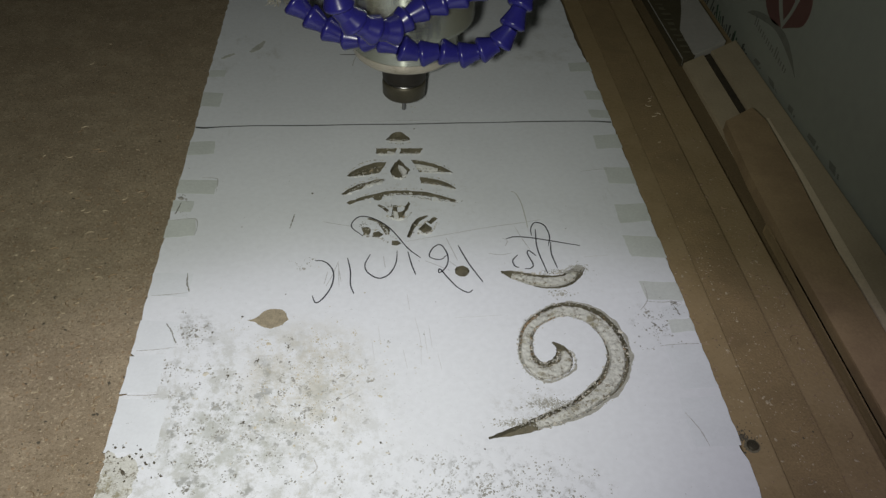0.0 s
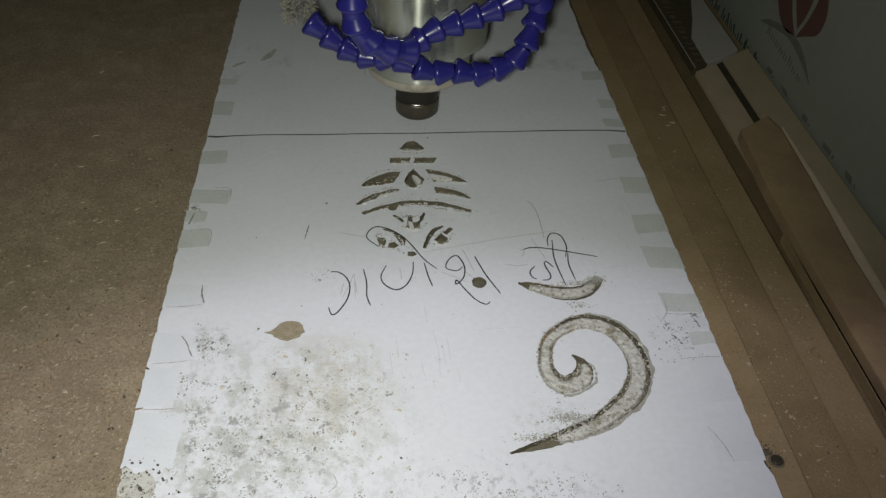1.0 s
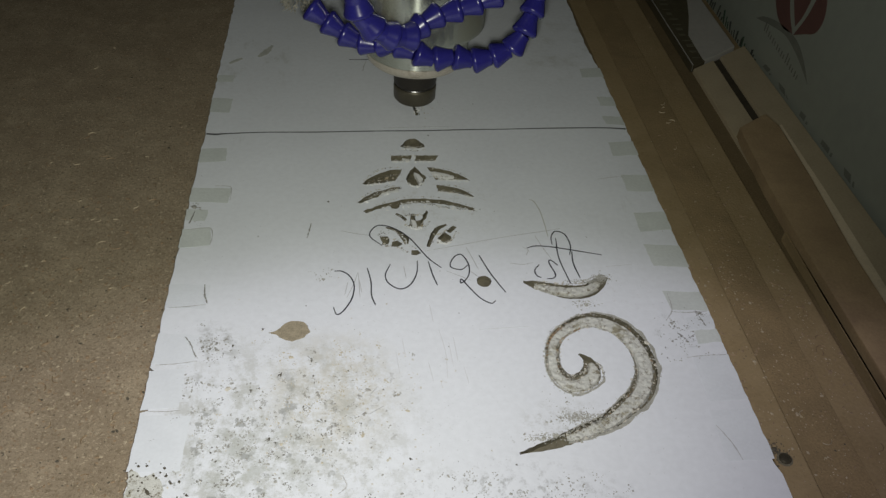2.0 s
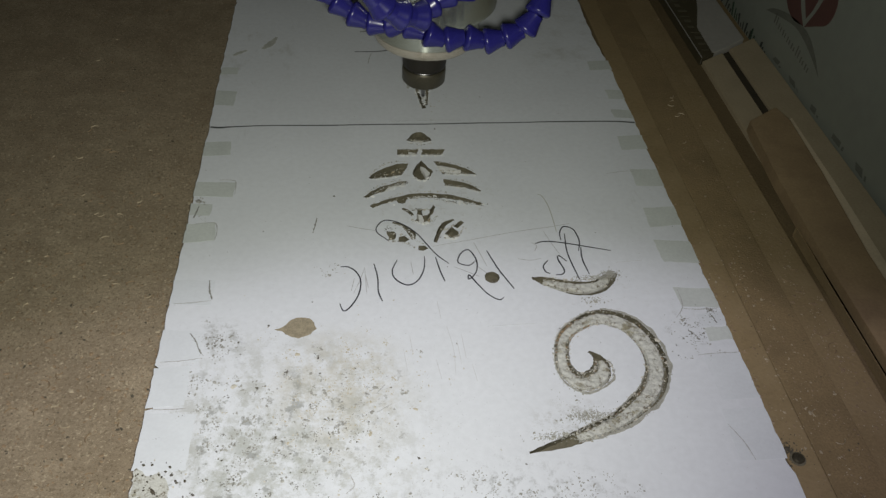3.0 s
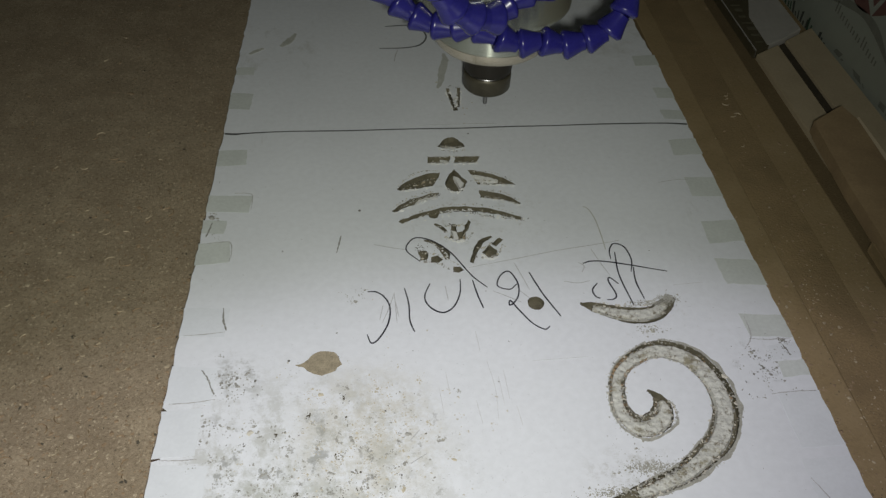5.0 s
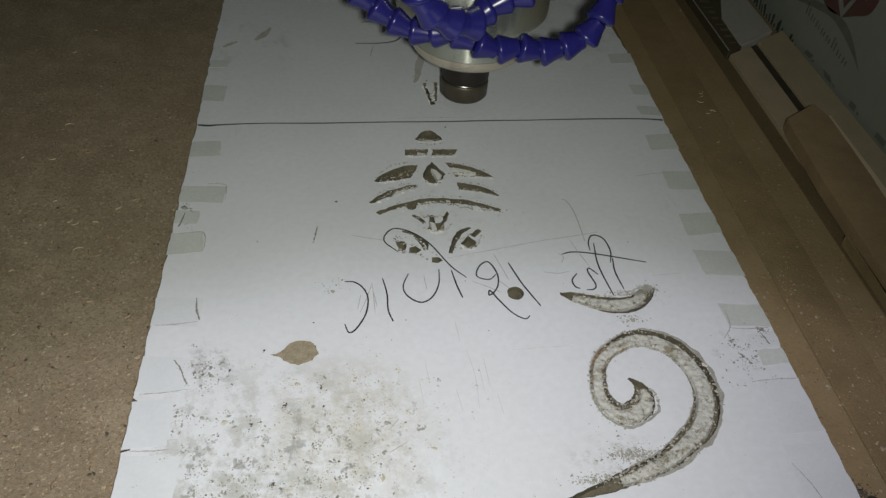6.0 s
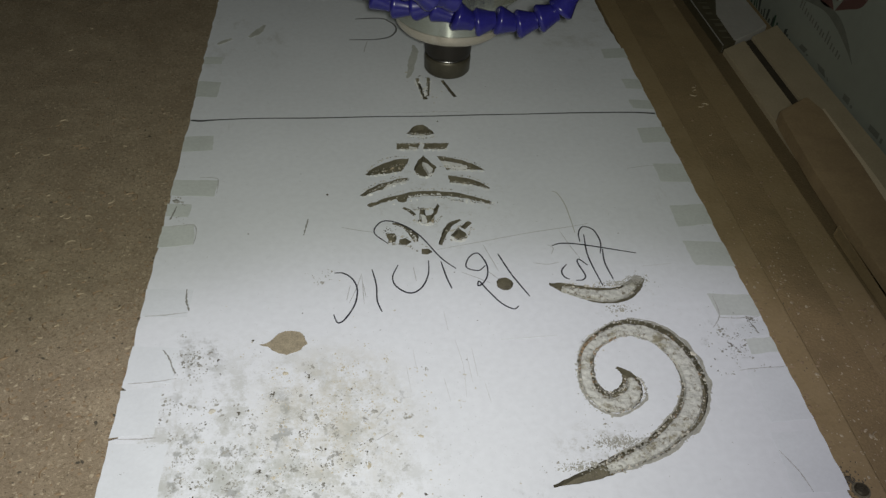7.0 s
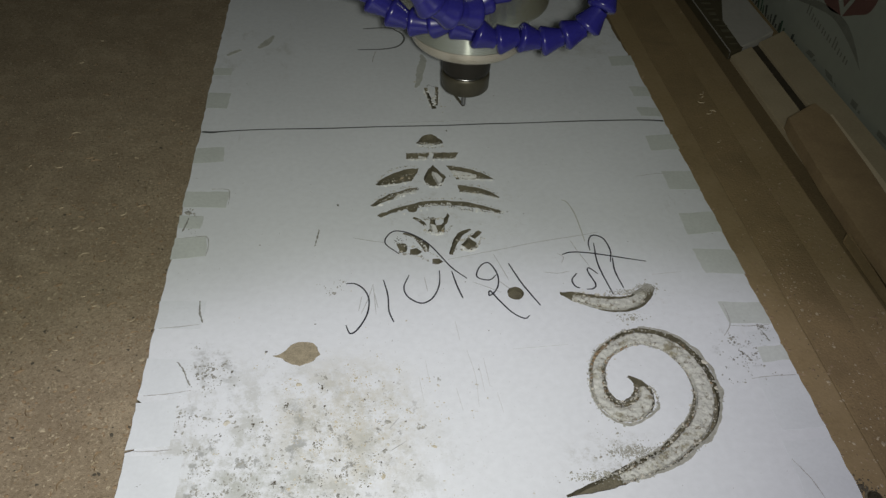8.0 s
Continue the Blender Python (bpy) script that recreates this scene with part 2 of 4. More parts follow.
def prism(bm, outline, z0, z1):
    """An upright prism on a closed outline, added to bm."""
    lo = [bm.verts.new((x, y, z0)) for x, y in outline]
    hi = [bm.verts.new((x, y, z1)) for x, y in outline]
    bm.faces.new(lo[::-1]), bm.faces.new(hi)
    for i in range(len(lo)):
        j = (i + 1) % len(lo)
        bm.faces.new((lo[i], lo[j], hi[j], hi[i]))


def spline(points, per=8):
    """A smooth curve through the points (Catmull-Rom), of any dimension."""
    p = [np.array(q, float) for q in points]
    p = [2 * p[0] - p[1]] + p + [2 * p[-1] - p[-2]]
    out = []
    for a, b, c, d in zip(p, p[1:], p[2:], p[3:]):
        for i in range(per):
            t = i / per
            out.append(0.5 * (2 * b + (c - a) * t + (2 * a - 5 * b + 4 * c - d) * t * t + (3 * b - a - 3 * c + d) * t ** 3))
    return out + [p[-2]]


def ribbon(bm, points, width, z0, z1, taper=0.0, per=8, rough=0.0, seed=0):
    """A flat stroke along a smooth curve of (x, y) or (x, y, width) in millimetres."""
    rng = random.Random(seed)
    c = spline(points, per)
    rings = []
    for i, q in enumerate(c):
        a, b = c[max(0, i - 1)][:2], c[min(len(c) - 1, i + 1)][:2]
        d = (b - a) / max(1e-9, np.hypot(*(b - a)))
        w = (q[2] if len(q) > 2 else width) / 2 * (1 - taper * abs(2 * i / (len(c) - 1) - 1) ** 3)
        l, r = w + rng.uniform(-rough, rough), w + rng.uniform(-rough, rough)
        n = np.array((-d[1], d[0]))
        e, f = (q[:2] + n * max(l, 0.02)) / 1000, (q[:2] - n * max(r, 0.02)) / 1000
        rings.append([bm.verts.new((*e, z0)), bm.verts.new((*f, z0)), bm.verts.new((*f, z1)), bm.verts.new((*e, z1))])
    for s, t in zip(rings, rings[1:]):
        for k in range(4):
            bm.faces.new((s[k], s[(k + 1) % 4], t[(k + 1) % 4], t[k]))
    bm.faces.new(rings[0][::-1]), bm.faces.new(rings[-1])


def lathe(profile, n=64):
    """A turned body from (radius, height) pairs."""
    bm = bmesh.new()
    rings = []
    for r, z in profile:
        rings.append([bm.verts.new((r * math.cos(2 * math.pi * i / n), r * math.sin(2 * math.pi * i / n), z)) for i in range(n)])
    for a, b in zip(rings, rings[1:]):
        for i in range(n):
            bm.faces.new((a[i], a[(i + 1) % n], b[(i + 1) % n], b[i]))
    bm.faces.new(rings[0][::-1]), bm.faces.new(rings[-1])
    return bm


def bend(p0, p1, sag, n=12):
    """An arc from p0 to p1 whose middle stands off by sag."""
    p0, p1 = Vector(p0), Vector(p1)
    d = p1 - p0
    nrm = Vector((-d.y, d.x)).normalized()
    return [tuple(p0 + d * (i / n) + nrm * sag * (1 - (2 * i / n - 1) ** 2)) for i in range(n + 1)]


# ---- the room and the machine ----
def structure(name, bm, mat, label):
    return tagged(new(name, mesh_of(name, bm, mat)), label, kind="structure")


X0, X1, Y0, Y1, Z0, Z1 = -1.7, 1.7, -1.6, 2.2, -0.9, 2.2
structure("floor", box(X0, X1, Y0, Y1, Z0 - 0.05, Z0), WALL, "grey concrete workshop floor")
structure("wall_north", box(X0, X1, Y1, Y1 + 0.1, Z0, Z1), WALL, "plain dull workshop wall")
structure("wall_south", box(X0, X1, Y0 - 0.1, Y0, Z0, Z1), WALL, "plain dull workshop wall")
structure("wall_east", box(X1, X1 + 0.1, Y0, Y1, Z0, Z1), WALL, "plain dull workshop wall")
structure("wall_west", box(X0 - 0.1, X0, Y0, Y1, Z0, Z1), WALL, "plain dull workshop wall")
structure("ceiling", box(X0, X1, Y0, Y1, Z1, Z1 + 0.1), WALL, "plain dull workshop ceiling")

BED, STRIP, LOW = -0.012, -0.003, -0.0075
bed = empty("machine_bed")
tagged(bed, "dusty brown fibreboard bed of a routing machine", "machine bed")
part("bed_sheet", box(-0.80, 0.1655, -0.6, 1.3, BED - 0.018, BED, 0.0008), MDF, bed, "brown fibreboard sheet strewn with dust")
part("bed_strip", box(0.1668, 0.1838, -0.6, 1.3, BED - 0.018, STRIP, 0.0008), MDF_STRIP, bed, "fibreboard strip butted against the board")
part("bed_strip", box(0.1840, 0.2142, -0.6, 1.3, BED - 0.018, STRIP - 0.0001, 0.0004), MDF_MID, bed, "fibreboard strip butted against the board")
part("bed_strip", box(0.2161, 0.2425, -0.6, 1.3, BED - 0.018, LOW, 0.001), MDF_STRIP, bed, "fibreboard strip, slightly lower")
# lower strip, coloured darker than the strips beside it
part("bed_strip", box(0.2429, 0.2675, -0.6, 1.3, BED - 0.018, LOW - 0.009, 0.001), MDF_DARK, bed, "darker fibreboard strip, set lower")
part("bed_strip", box(0.2680, 0.78, -0.6, 1.3, BED - 0.018, -0.022, 0.001), MDF_STRIP, bed)
part("bed_frame", box(-0.82, 0.80, -0.62, 1.32, -0.15, BED - 0.0185, 0.004), PAINT, bed)
for x in (-0.76, 0.74):
    for y in (-0.56, 1.26):
        part("leg", box(x - 0.04, x + 0.04, y - 0.04, y + 0.04, -0.90, -0.1505, 0.004), PAINT, bed)

gantry = empty("gantry")
tagged(gantry, "grey painted gantry of the routing machine", "gantry")
part("beam", box(-0.80, 0.78, 0.10, 0.62, 0.46, 0.66, 0.005), PAINT, gantry)
for x in (-0.79, 0.74):
    part("upright", box(x, x + 0.04, 0.10, 0.56, BED, 0.4595, 0.004), PAINT, gantry)


# ---- the laminated board with its carving ----
FIRST = [(-6.0, 354, 2.4), (-4.6, 341, 2.6), (-1.9, 325, 3.4)]
SECOND = [(2.4, 355, 2.4), (1.2, 341, 2.6), (-0.2, 329.5, 2.2)]
FRESH = [(12.5, 351, 2.4), (16, 340, 2.4), (20, 328, 2.4)]


def carving():
    """All that is cut into the board, as one cutter."""
    bm = bmesh.new()
    top, deep = 0.004, -0.0045

    def mm(points):
        return [(x / 1000, y / 1000) for x, y in points]

    def cut(points, seed, depth=deep, jitter=0.0005):
        prism(bm, ragged(mm(points), 0.0022, jitter, seed), depth, top)

    # crown: a dome, a split bar, two pairs of brows round a drop, a long brow below
    cut(bend((-18, 282), (1, 282), 11) + [(-4, 280), (-8, 279), (-13, 280)], 1)
    cut([(-26, 271), (-10, 271), (-12, 263.8), (-26, 263.8)], 2)
    cut([(-7, 271), (10, 271), (7, 263.8), (-8, 263.8)], 3)
    cut(bend((-47, 238), (-18, 254), 4.2, 8) + [(-22, 244)] + bend((-24, 240.6), (-45, 236.2), 0.6, 5), 4)
    cut(bend((-0, 256), (31, 240), 3.6, 8) + [(19, 241), (6, 241)], 5)
    cut([(-9, 257), (-13, 250), (-16, 242), (-14, 236), (-9, 234), (-5, 235), (-1, 244)], 6)
    cut(bend((-51, 217), (-20, 234), 3.0, 8) + bend((-21.5, 229.6), (-49, 215.4), -0.8, 6), 7)
    cut(bend((6, 235), (32, 222), 3.0, 8) + bend((30.5, 220.6), (6, 227.8), -1.2, 6), 8)
    cut(bend((-47, 207), (31, 208), 12.5, 20) + bend((30, 205.6), (-45, 205.2), -9.6, 16), 9)
    cut([(-28.4, 214.5), (-21.4, 215.6), (-22.3, 209.4), (-27.8, 209.6)], 10, -0.0030, 0.0006)
    # face: a small crown of three points, two curled eyes
    ribbon(bm, [(-25, 204, 1.6), (-21, 201, 2.6), (-18, 196, 2.0)], 2, deep, top, 0, 5, 0.25, 11)
    cut([(-17, 191), (-15, 196), (-15, 203), (-12, 204), (-11, 196), (-8, 197), (-4, 207), (-2, 205), (-6, 196), (-7, 190), (-12, 189)], 12)
    ribbon(bm, [(-32, 190, 1.2), (-25, 186, 3.0), (-20, 179, 4.5), (-19, 173, 2.4)], 3, deep, top, 0, 5, 0.3, 13)
    cut([(-36, 180), (-31, 181), (-30, 176), (-31, 173), (-35, 173)], 14)
    cut([(-29, 176), (-25, 177), (-22, 173), (-25, 170), (-29, 171)], 15)
    cut([(-16, 167), (-12, 167), (-10, 164), (-13, 162), (-16, 163)], 16)
    ribbon(bm, [(-5, 170, 2.0), (-2, 179, 3.0), (2, 187, 3.4), (9, 192, 1.6)], 3, deep, top, 0, 5, 0.3, 17)
    cut([(2, 178), (7, 185), (11, 180), (11, 175), (6, 173)], 18)
    cut([(8, 185), (14, 191), (16, 189), (11, 183)], 19)
    # the round test hole and the chipped patch
    cut([(28 + 4.7 * math.cos(a / 14 * 2 * math.pi), 137 + 5.0 * math.sin(a / 14 * 2 * math.pi)) for a in range(14)], 20, -0.0035, 0.0002)
    cut([(-102, 99), (-98.3, 99.6), (-95, 104.2), (-91, 107.4), (-86, 107.4), (-81.5, 104), (-80.3, 99), (-83, 95), (-89, 93.2), (-95, 94.6), (-98.3, 97.8)], 21, -0.0009, 0.0006)
    # boat and curled trunk
    ribbon(bm, [(x, y, w * 1.08) for x, y, w in ((53, 136, 1.4), (60, 133, 6.5), (70, 129, 9.0), (81, 126, 11), (93, 127, 10), (102, 134, 8), (108, 138, 2))], 3, deep, top, 0, 6, 0.3, 22)
    ribbon(bm, [(x, y, w * 1.09) for x, y, w in ((76, 76, 1.0), (80, 72, 5.0), (81, 65, 9.5), (77, 58, 12), (68, 55, 11), (61, 62, 9.0), (60, 73, 8.0), (64, 87, 7.5), (75, 97, 8.5), (90, 102, 11), (105, 95, 12.5),
                (113, 79, 12), (113, 63, 12.5), (106, 48, 12.5), (95, 38, 11), (82, 29, 9.5), (67, 23, 8.0), (50, 17, 6.0), (31, 12, 1.0))], 3, deep, top, 0, 7, 0.35, 23)
    # fresh cuts under the cutter
    ribbon(bm, FIRST, 2, deep, top, 0, 4, 0.2, 24)
    ribbon(bm, SECOND, 2, deep, top, 0, 4, 0.2, 25)
    ribbon(bm, FRESH, 2, deep, top, 0, 4, 0.2, 26)
    return bm


def laminated_board():
    bm = bmesh.new()
    edge = [(-165, -60), (-163.5, 12), (-165, 46), (-161.8, 48), (-162.5, 73), (-165, 76), (-165, 300), (-166, 420), (-164, 800),
            (165, 800), (162, 440), (165, 380), (165, 20), (163, 8), (166, -8), (165, -30), (165, -60)]
    edge = ragged([(x / 1000, y / 1000) for x, y in edge[::-1]], 0.006, 0.0007, 31)
    prism(bm, edge, BED, 0)
    ob = new("laminated_board", mesh_of("laminated_board", bm, LAMINATE, CORE))
    for p in ob.data.polygons:
        p.material_index = 0 if p.normal.z > 0.9 else 1
    cutter = new("cutter", mesh_of("cutter", carving(), CORE))
    mod = ob.modifiers.new("carve", "BOOLEAN")
    mod.operation, mod.solver, mod.object, mod.material_mode, mod.use_self = "DIFFERENCE", "EXACT", cutter, "TRANSFER", True
    carved = bpy.data.meshes.new_from_object(ob.evaluated_get(bpy.context.evaluated_depsgraph_get()))
    ob.modifiers.clear()
    ob.data = carved
    bpy.data.objects.remove(cutter)
    return tagged(ob, "white laminated board with carved ornament, pen writing and grime", "board")


board = laminated_board()


# ---- what lies in and on the board ----
def heap(points, seed, fill=0.76, low=-0.0030, high=-0.0007):
    """Loose dust packed along a groove of (x, y, width) in millimetres, with an uneven top."""
    rng, bm = random.Random(seed), bmesh.new()
    c, rings = spline(points, 26), []
    for i, q in enumerate(c):
        a, b = c[max(0, i - 1)][:2], c[min(len(c) - 1, i + 1)][:2]
        d = (b - a) / max(1e-9, np.hypot(*(b - a)))
        n = np.array((-d[1], d[0]))
        row = []
        for k in range(13):
            u = (k / 12 - 0.5) * fill
            p = (q[:2] + n * u * q[2] + np.array((rng.uniform(-0.1, 0.1), rng.uniform(-0.1, 0.1)))) / 1000
            edge = abs(k - 6) / 6
            z = low if edge == 1 else high + (low - high) * (0.25 * edge ** 4 + 0.22 * noise.noise((p[0] * 420, p[1] * 420, seed)) + rng.uniform(-0.03, 0.03))
            row.append(bm.verts.new((*p, z)))
        rings.append(row)
    for s, t in zip(rings, rings[1:]):
        for k in range(12):
            bm.faces.new((s[k], s[k + 1], t[k + 1], t[k]))
    return bm


TRUNK = [(82, 70, 4.5), (82.5, 63, 9), (77, 57, 11), (68, 54.5, 11), (61, 61, 8.5), (60, 73, 7.5), (64, 87, 7), (75, 97, 8), (90, 102, 10.5), (105, 95, 12),
         (113, 79, 12), (113, 63, 12), (106, 48, 12), (95, 38, 10.5), (82, 29, 9), (67, 23, 7.5), (58, 20, 5)]
BOAT = [(60, 133.8, 5), (70, 130.2, 8), (81, 127.8, 10), (93, 129, 9), (102, 135.2, 6)]
trunk_dust = tagged(new("packed_sawdust", mesh_of("packed_sawdust", heap(TRUNK, 41), DUST_FILL)), "pale sawdust packed in the curled groove", "sawdust", kind="stuff")
boat_dust = tagged(new("packed_sawdust", mesh_of("packed_sawdust", heap(BOAT, 42, 0.72), DUST_FILL)), "pale sawdust packed in the boat-shaped groove", "sawdust", kind="stuff")

def sliver_in(cutting, seed):
    """The laminate that fills a cut until the cutter gets there."""
    bm = bmesh.new()
    ribbon(bm, [(x, y, w - 0.03) for x, y, w in cutting], 2, -0.00003, -0.0042, 0, 4, 0.2, seed)
    return tagged(new("laminate_sliver", mesh_of("laminate_sliver", bm, LAMINATE)), "white sliver of laminate that the cutter presses down", "sliver", "slivers under the cutter")


sliver_first, sliver_second, sliver = sliver_in(FIRST, 24), sliver_in(SECOND, 25), sliver_in(FRESH, 26)


def crumbs(name, line, count, spread, size, mat, label, z, seed):
    """Loose shards strewn along a line in millimetres."""
    rng, verts, faces, c = random.Random(seed), [], [], spline(line, 8)
    for _ in range(count):
        q = c[rng.randrange(len(c))]
        x, y, r, h = q[0] + rng.gauss(0, 1) * spread, q[1] + rng.gauss(0, 1) * spread * 0.6, size * rng.uniform(0.4, 1.3), rng.uniform(0.2, 0.6) * size
        k, turn = len(verts), rng.uniform(0, 6.3)
        for m in range(5):
            w = r * rng.uniform(0.5, 1.2)
            verts.append(((x + w * math.cos(turn + m * 1.257)) / 1000, (y + w * math.sin(turn + m * 1.257)) / 1000, z))
        verts.append((x / 1000, y / 1000, z + h / 1000))
        faces += [(k + m, k + (m + 1) % 5, k + 5) for m in range(5)] + [(k + 4, k + 3, k + 2, k + 1, k)]
    me = bpy.data.meshes.new(name)
    me.from_pydata(verts, [], faces)
    me.materials.append(mat)
    return tagged(new(name, me), label, "crumbs", kind="stuff")


for i, (line, count, spread, size, mat, z) in enumerate((
        ([(-39, 228), (-30, 231.5), (-21, 233)], 70, 1.0, 0.75, BURR, -0.0012), ([(-38, 227), (-28, 230), (-20, 231.5)], 40, 1.2, 0.6, CHIP_DARK, 0.00003),
        ([(-45, 206), (-34, 211), (-29, 213)], 60, 0.8, 0.6, BURR, -0.0012), ([(-20, 216), (-10, 217.5), (0, 218)], 60, 0.9, 0.6, BURR, -0.0012),
        ([(-2, 213.5), (10, 210.5), (22, 208.5), (31, 206.5)], 75, 1.4, 0.5, CHIP_DARK, 0.00003), ([(0, 213), (14, 210), (30, 207)], 60, 1.4, 0.6, BURR, 0.00003),
        ([(-44, 238.5), (-34, 241), (-25, 243)], 50, 1.0, 0.55, CHIP_TAN, -0.0035), ([(5, 249), (10, 243.5), (24, 240.5)], 70, 0.8, 0.65, BURR, -0.0012),
        ([(-16, 281.5), (-8, 280), (-1, 281.5)], 45, 0.7, 0.65, BURR, -0.0010), ([(-13, 283.5), (-4, 283.5)], 30, 1.0, 0.7, CHIP_TAN, -0.0034),
        ([(-25, 264.5), (-11, 264.5)], 34, 0.5, 0.55, BURR, -0.0008), ([(-7.5, 264.5), (7, 264.5)], 34, 0.5, 0.55, BURR, -0.0008), ([(-9, 273), (-8.5, 266)], 24, 0.7, 0.6, BURR, 0.00003),
        ([(-24, 202), (-19, 197), (-16, 194)], 45, 0.9, 0.5, BURR, -0.0008), ([(-16, 203), (-12, 200)], 30, 1.2, 0.5, CHIP_DARK, 0.00003), ([(-16, 190), (-7, 189.5)], 30, 0.6, 0.5, BURR, -0.0008),
        ([(-33, 186), (-36, 181)], 30, 1.6, 0.45, CHIP_DARK, 0.00003), ([(-28, 188), (-21, 181), (-18, 174)], 40, 0.8, 0.55, BURR, -0.0010), ([(-3, 172), (-2, 180), (3, 188)], 40, 0.9, 0.5, CHIP_DARK, 0.00003),
        ([(-3.4, 356), (-1.6, 350), (-1.5, 343), (-1.4, 338)], 13, 0.5, 0.6, BURR, 0.00003), ([(-5, 356), (-3.5, 357.5), (0, 355), (2.5, 356)], 14, 0.4, 0.45, CHIP_DARK, 0.00003))):
    crumbs("board_crumbs", line, count, spread, size, mat, "crumbs of broken laminate round the cuts" if mat is BURR else "dusty crumbs round the cuts", z, 600 + i)


for i, pts in enumerate(([(-9.6, 252), (-7, 251), (-2.8, 244.5), (-5.6, 239), (-7.6, 245)], [(2.5, 253.5), (7, 250), (15, 246.5), (20, 247.5), (9, 252.5)], [(-34, 229.5), (-22, 233.6), (-21.5, 231.2), (-36, 225)],
                         [(-14.5, 199), (-11.5, 198), (-11, 192), (-14, 192)], [(-17, 270), (-15, 267), (-11, 266), (-12.5, 269)], [(-13, 284), (-6, 284.5), (-4, 281), (-11, 280.5)])):
    flake_bm = bmesh.new()
    prism(flake_bm, ragged([(x / 1000, y / 1000) for x, y in pts], 0.0015, 0.0004, 300 + i), -0.0046, -0.0014 - 0.0004 * (i % 3))
    part("laminate_flake", flake_bm, BURR, board, "white flake of laminate left in the cut")

patch_bm = bmesh.new()
prism(patch_bm, ragged([(x / 1000, y / 1000) for x, y in [(-103, 99.2), (-98.6, 100.4), (-95.6, 104.8), (-91, 108.2), (-85.6, 108), (-80.8, 104.2), (-79.6, 99), (-82.6, 94.4), (-89, 92.5), (-95.4, 94), (-99, 97.6)]], 0.002, 0.0005, 21), -0.0008, 0.00008)
part("bare_patch", patch_bm, BARE_PATCH, board, "bare tan patch where the laminate broke off")


def pen_line(name, strokes, width, mat, label, z=0.00022, taper=0.35, rough=0.05):
    for i, points in enumerate(strokes):
        bm = bmesh.new()
        ribbon(bm, points, width, 0.00004, z, taper, 8, rough, i)
        part(name, bm, mat, board, label)


# handwritten letters, stroke by stroke
pen_line("pen_stroke", [
    [(-66, 149), (-61, 148.6), (-56.2, 144), (-53.6, 136), (-55, 125), (-60, 115), (-64, 112.2), (-66.2, 118)],
    [(-45.2, 151), (-43.2, 139), (-43, 127), (-40.8, 119)],
    [(-30.6, 154), (-34, 144.5), (-32, 137), (-25, 132), (-18.3, 136), (-14, 146), (-13, 157)],
    [(-6, 156), (-4, 143.5), (-1.8, 134.6)],
    [(19.2, 152), (14.6, 148), (8, 151), (10.6, 159), (16, 162), (19.8, 153), (19.2, 144), (16, 138), (13, 136), (14, 139.4), (18, 132), (24, 122.5), (30, 118), (33.2, 120)],
    [(27.6, 161), (33, 144), (40.4, 127)],
    [(60.6, 167), (67, 168.8), (80, 167), (109.4, 159)],
    [(78.2, 170), (78.8, 177), (82.6, 183), (88.6, 180), (90.4, 169), (88, 159.4)],
    [(81.8, 176), (80.2, 157), (83.2, 133.4)],
    [(90.2, 163), (88.8, 152), (90.4, 138)],
    [(66, 151), (62.2, 146), (62.8, 141), (65.4, 139.2)],
    [(78.2, 150), (74.2, 155), (72.8, 152), (75, 142), (73, 138.4), (69, 138)],
    [(-35.4, 172), (-43.2, 182), (-38, 191.6), (-28, 189.4), (-17, 179), (-6, 159.6), (2, 150)],
], 0.85, PEN, "dark pen stroke")
pen_line("pencil_line", [
    [(-164, 300, 1.8), (-157, 299.2, 2.0), (-148, 300.2, 1.3), (-120, 301.8, 1.0), (-80, 301.8, 1.2), (-40, 302.9, 1.0), (0, 303.2, 1.1), (34, 304.4, 1.2), (63, 304.9, 1.0), (95, 306.0, 1.2), (120, 306.4, 1.3), (148, 306.4, 1.3), (164.5, 304.8, 1.9)],
], 1.1, DRAWN_LINE, "dark line drawn across the board", 0.00016, 0.0)
pen_line("pencil_line", [
    [(-56.4, 412.2), (-36.3, 413.0), (-24, 417.5), (-18.4, 428), (-19.5, 438), (-26, 446.5)], [(-51.4, 447.4), (-33.5, 449.1), (-24.6, 446.9)],
], 1.5, PEN_FAINT, "dark scribbled hook", 0.00016, 0.4)
pen_line("pen_stroke", [[(70.5, 217.5), (73.5, 215), (76, 205), (76.8, 190), (76.8, 178)]], 0.65, SMEAR_DARK, "faint pen stroke", 0.00016, 0.4)
# scuffs, and thin shadow lines painted along the edges of the tapes
pen_line("grey_mark", [
    [(-42, 410), (-44, 401), (-45, 393)],
    [(-163, 121), (-152, 121.6), (-141.5, 123)], [(-163, 78), (-152, 78.4), (-141, 80)], [(-162, 47), (-152, 46.6), (-145, 47)],
    [(-164, 190.5), (-152, 192), (-147, 191), (-145.4, 183), (-146, 175)], [(-150, 236.5), (-141, 236), (-138.4, 233), (-138, 221)], [(136, 100), (142.5, 109), (143.5, 123)], [(141, 107), (152, 106), (164, 106.5)], [(140, 71), (152, 72), (164, 72)],
    [(141, 24), (146, 12), (148, 2)], [(-60, 4), (-58, -2), (-62, -6)],
], 0.5, GREY_MARK, "grey line for scuffs and tape-edge shadows", 0.00016, 0.5, 0.15)
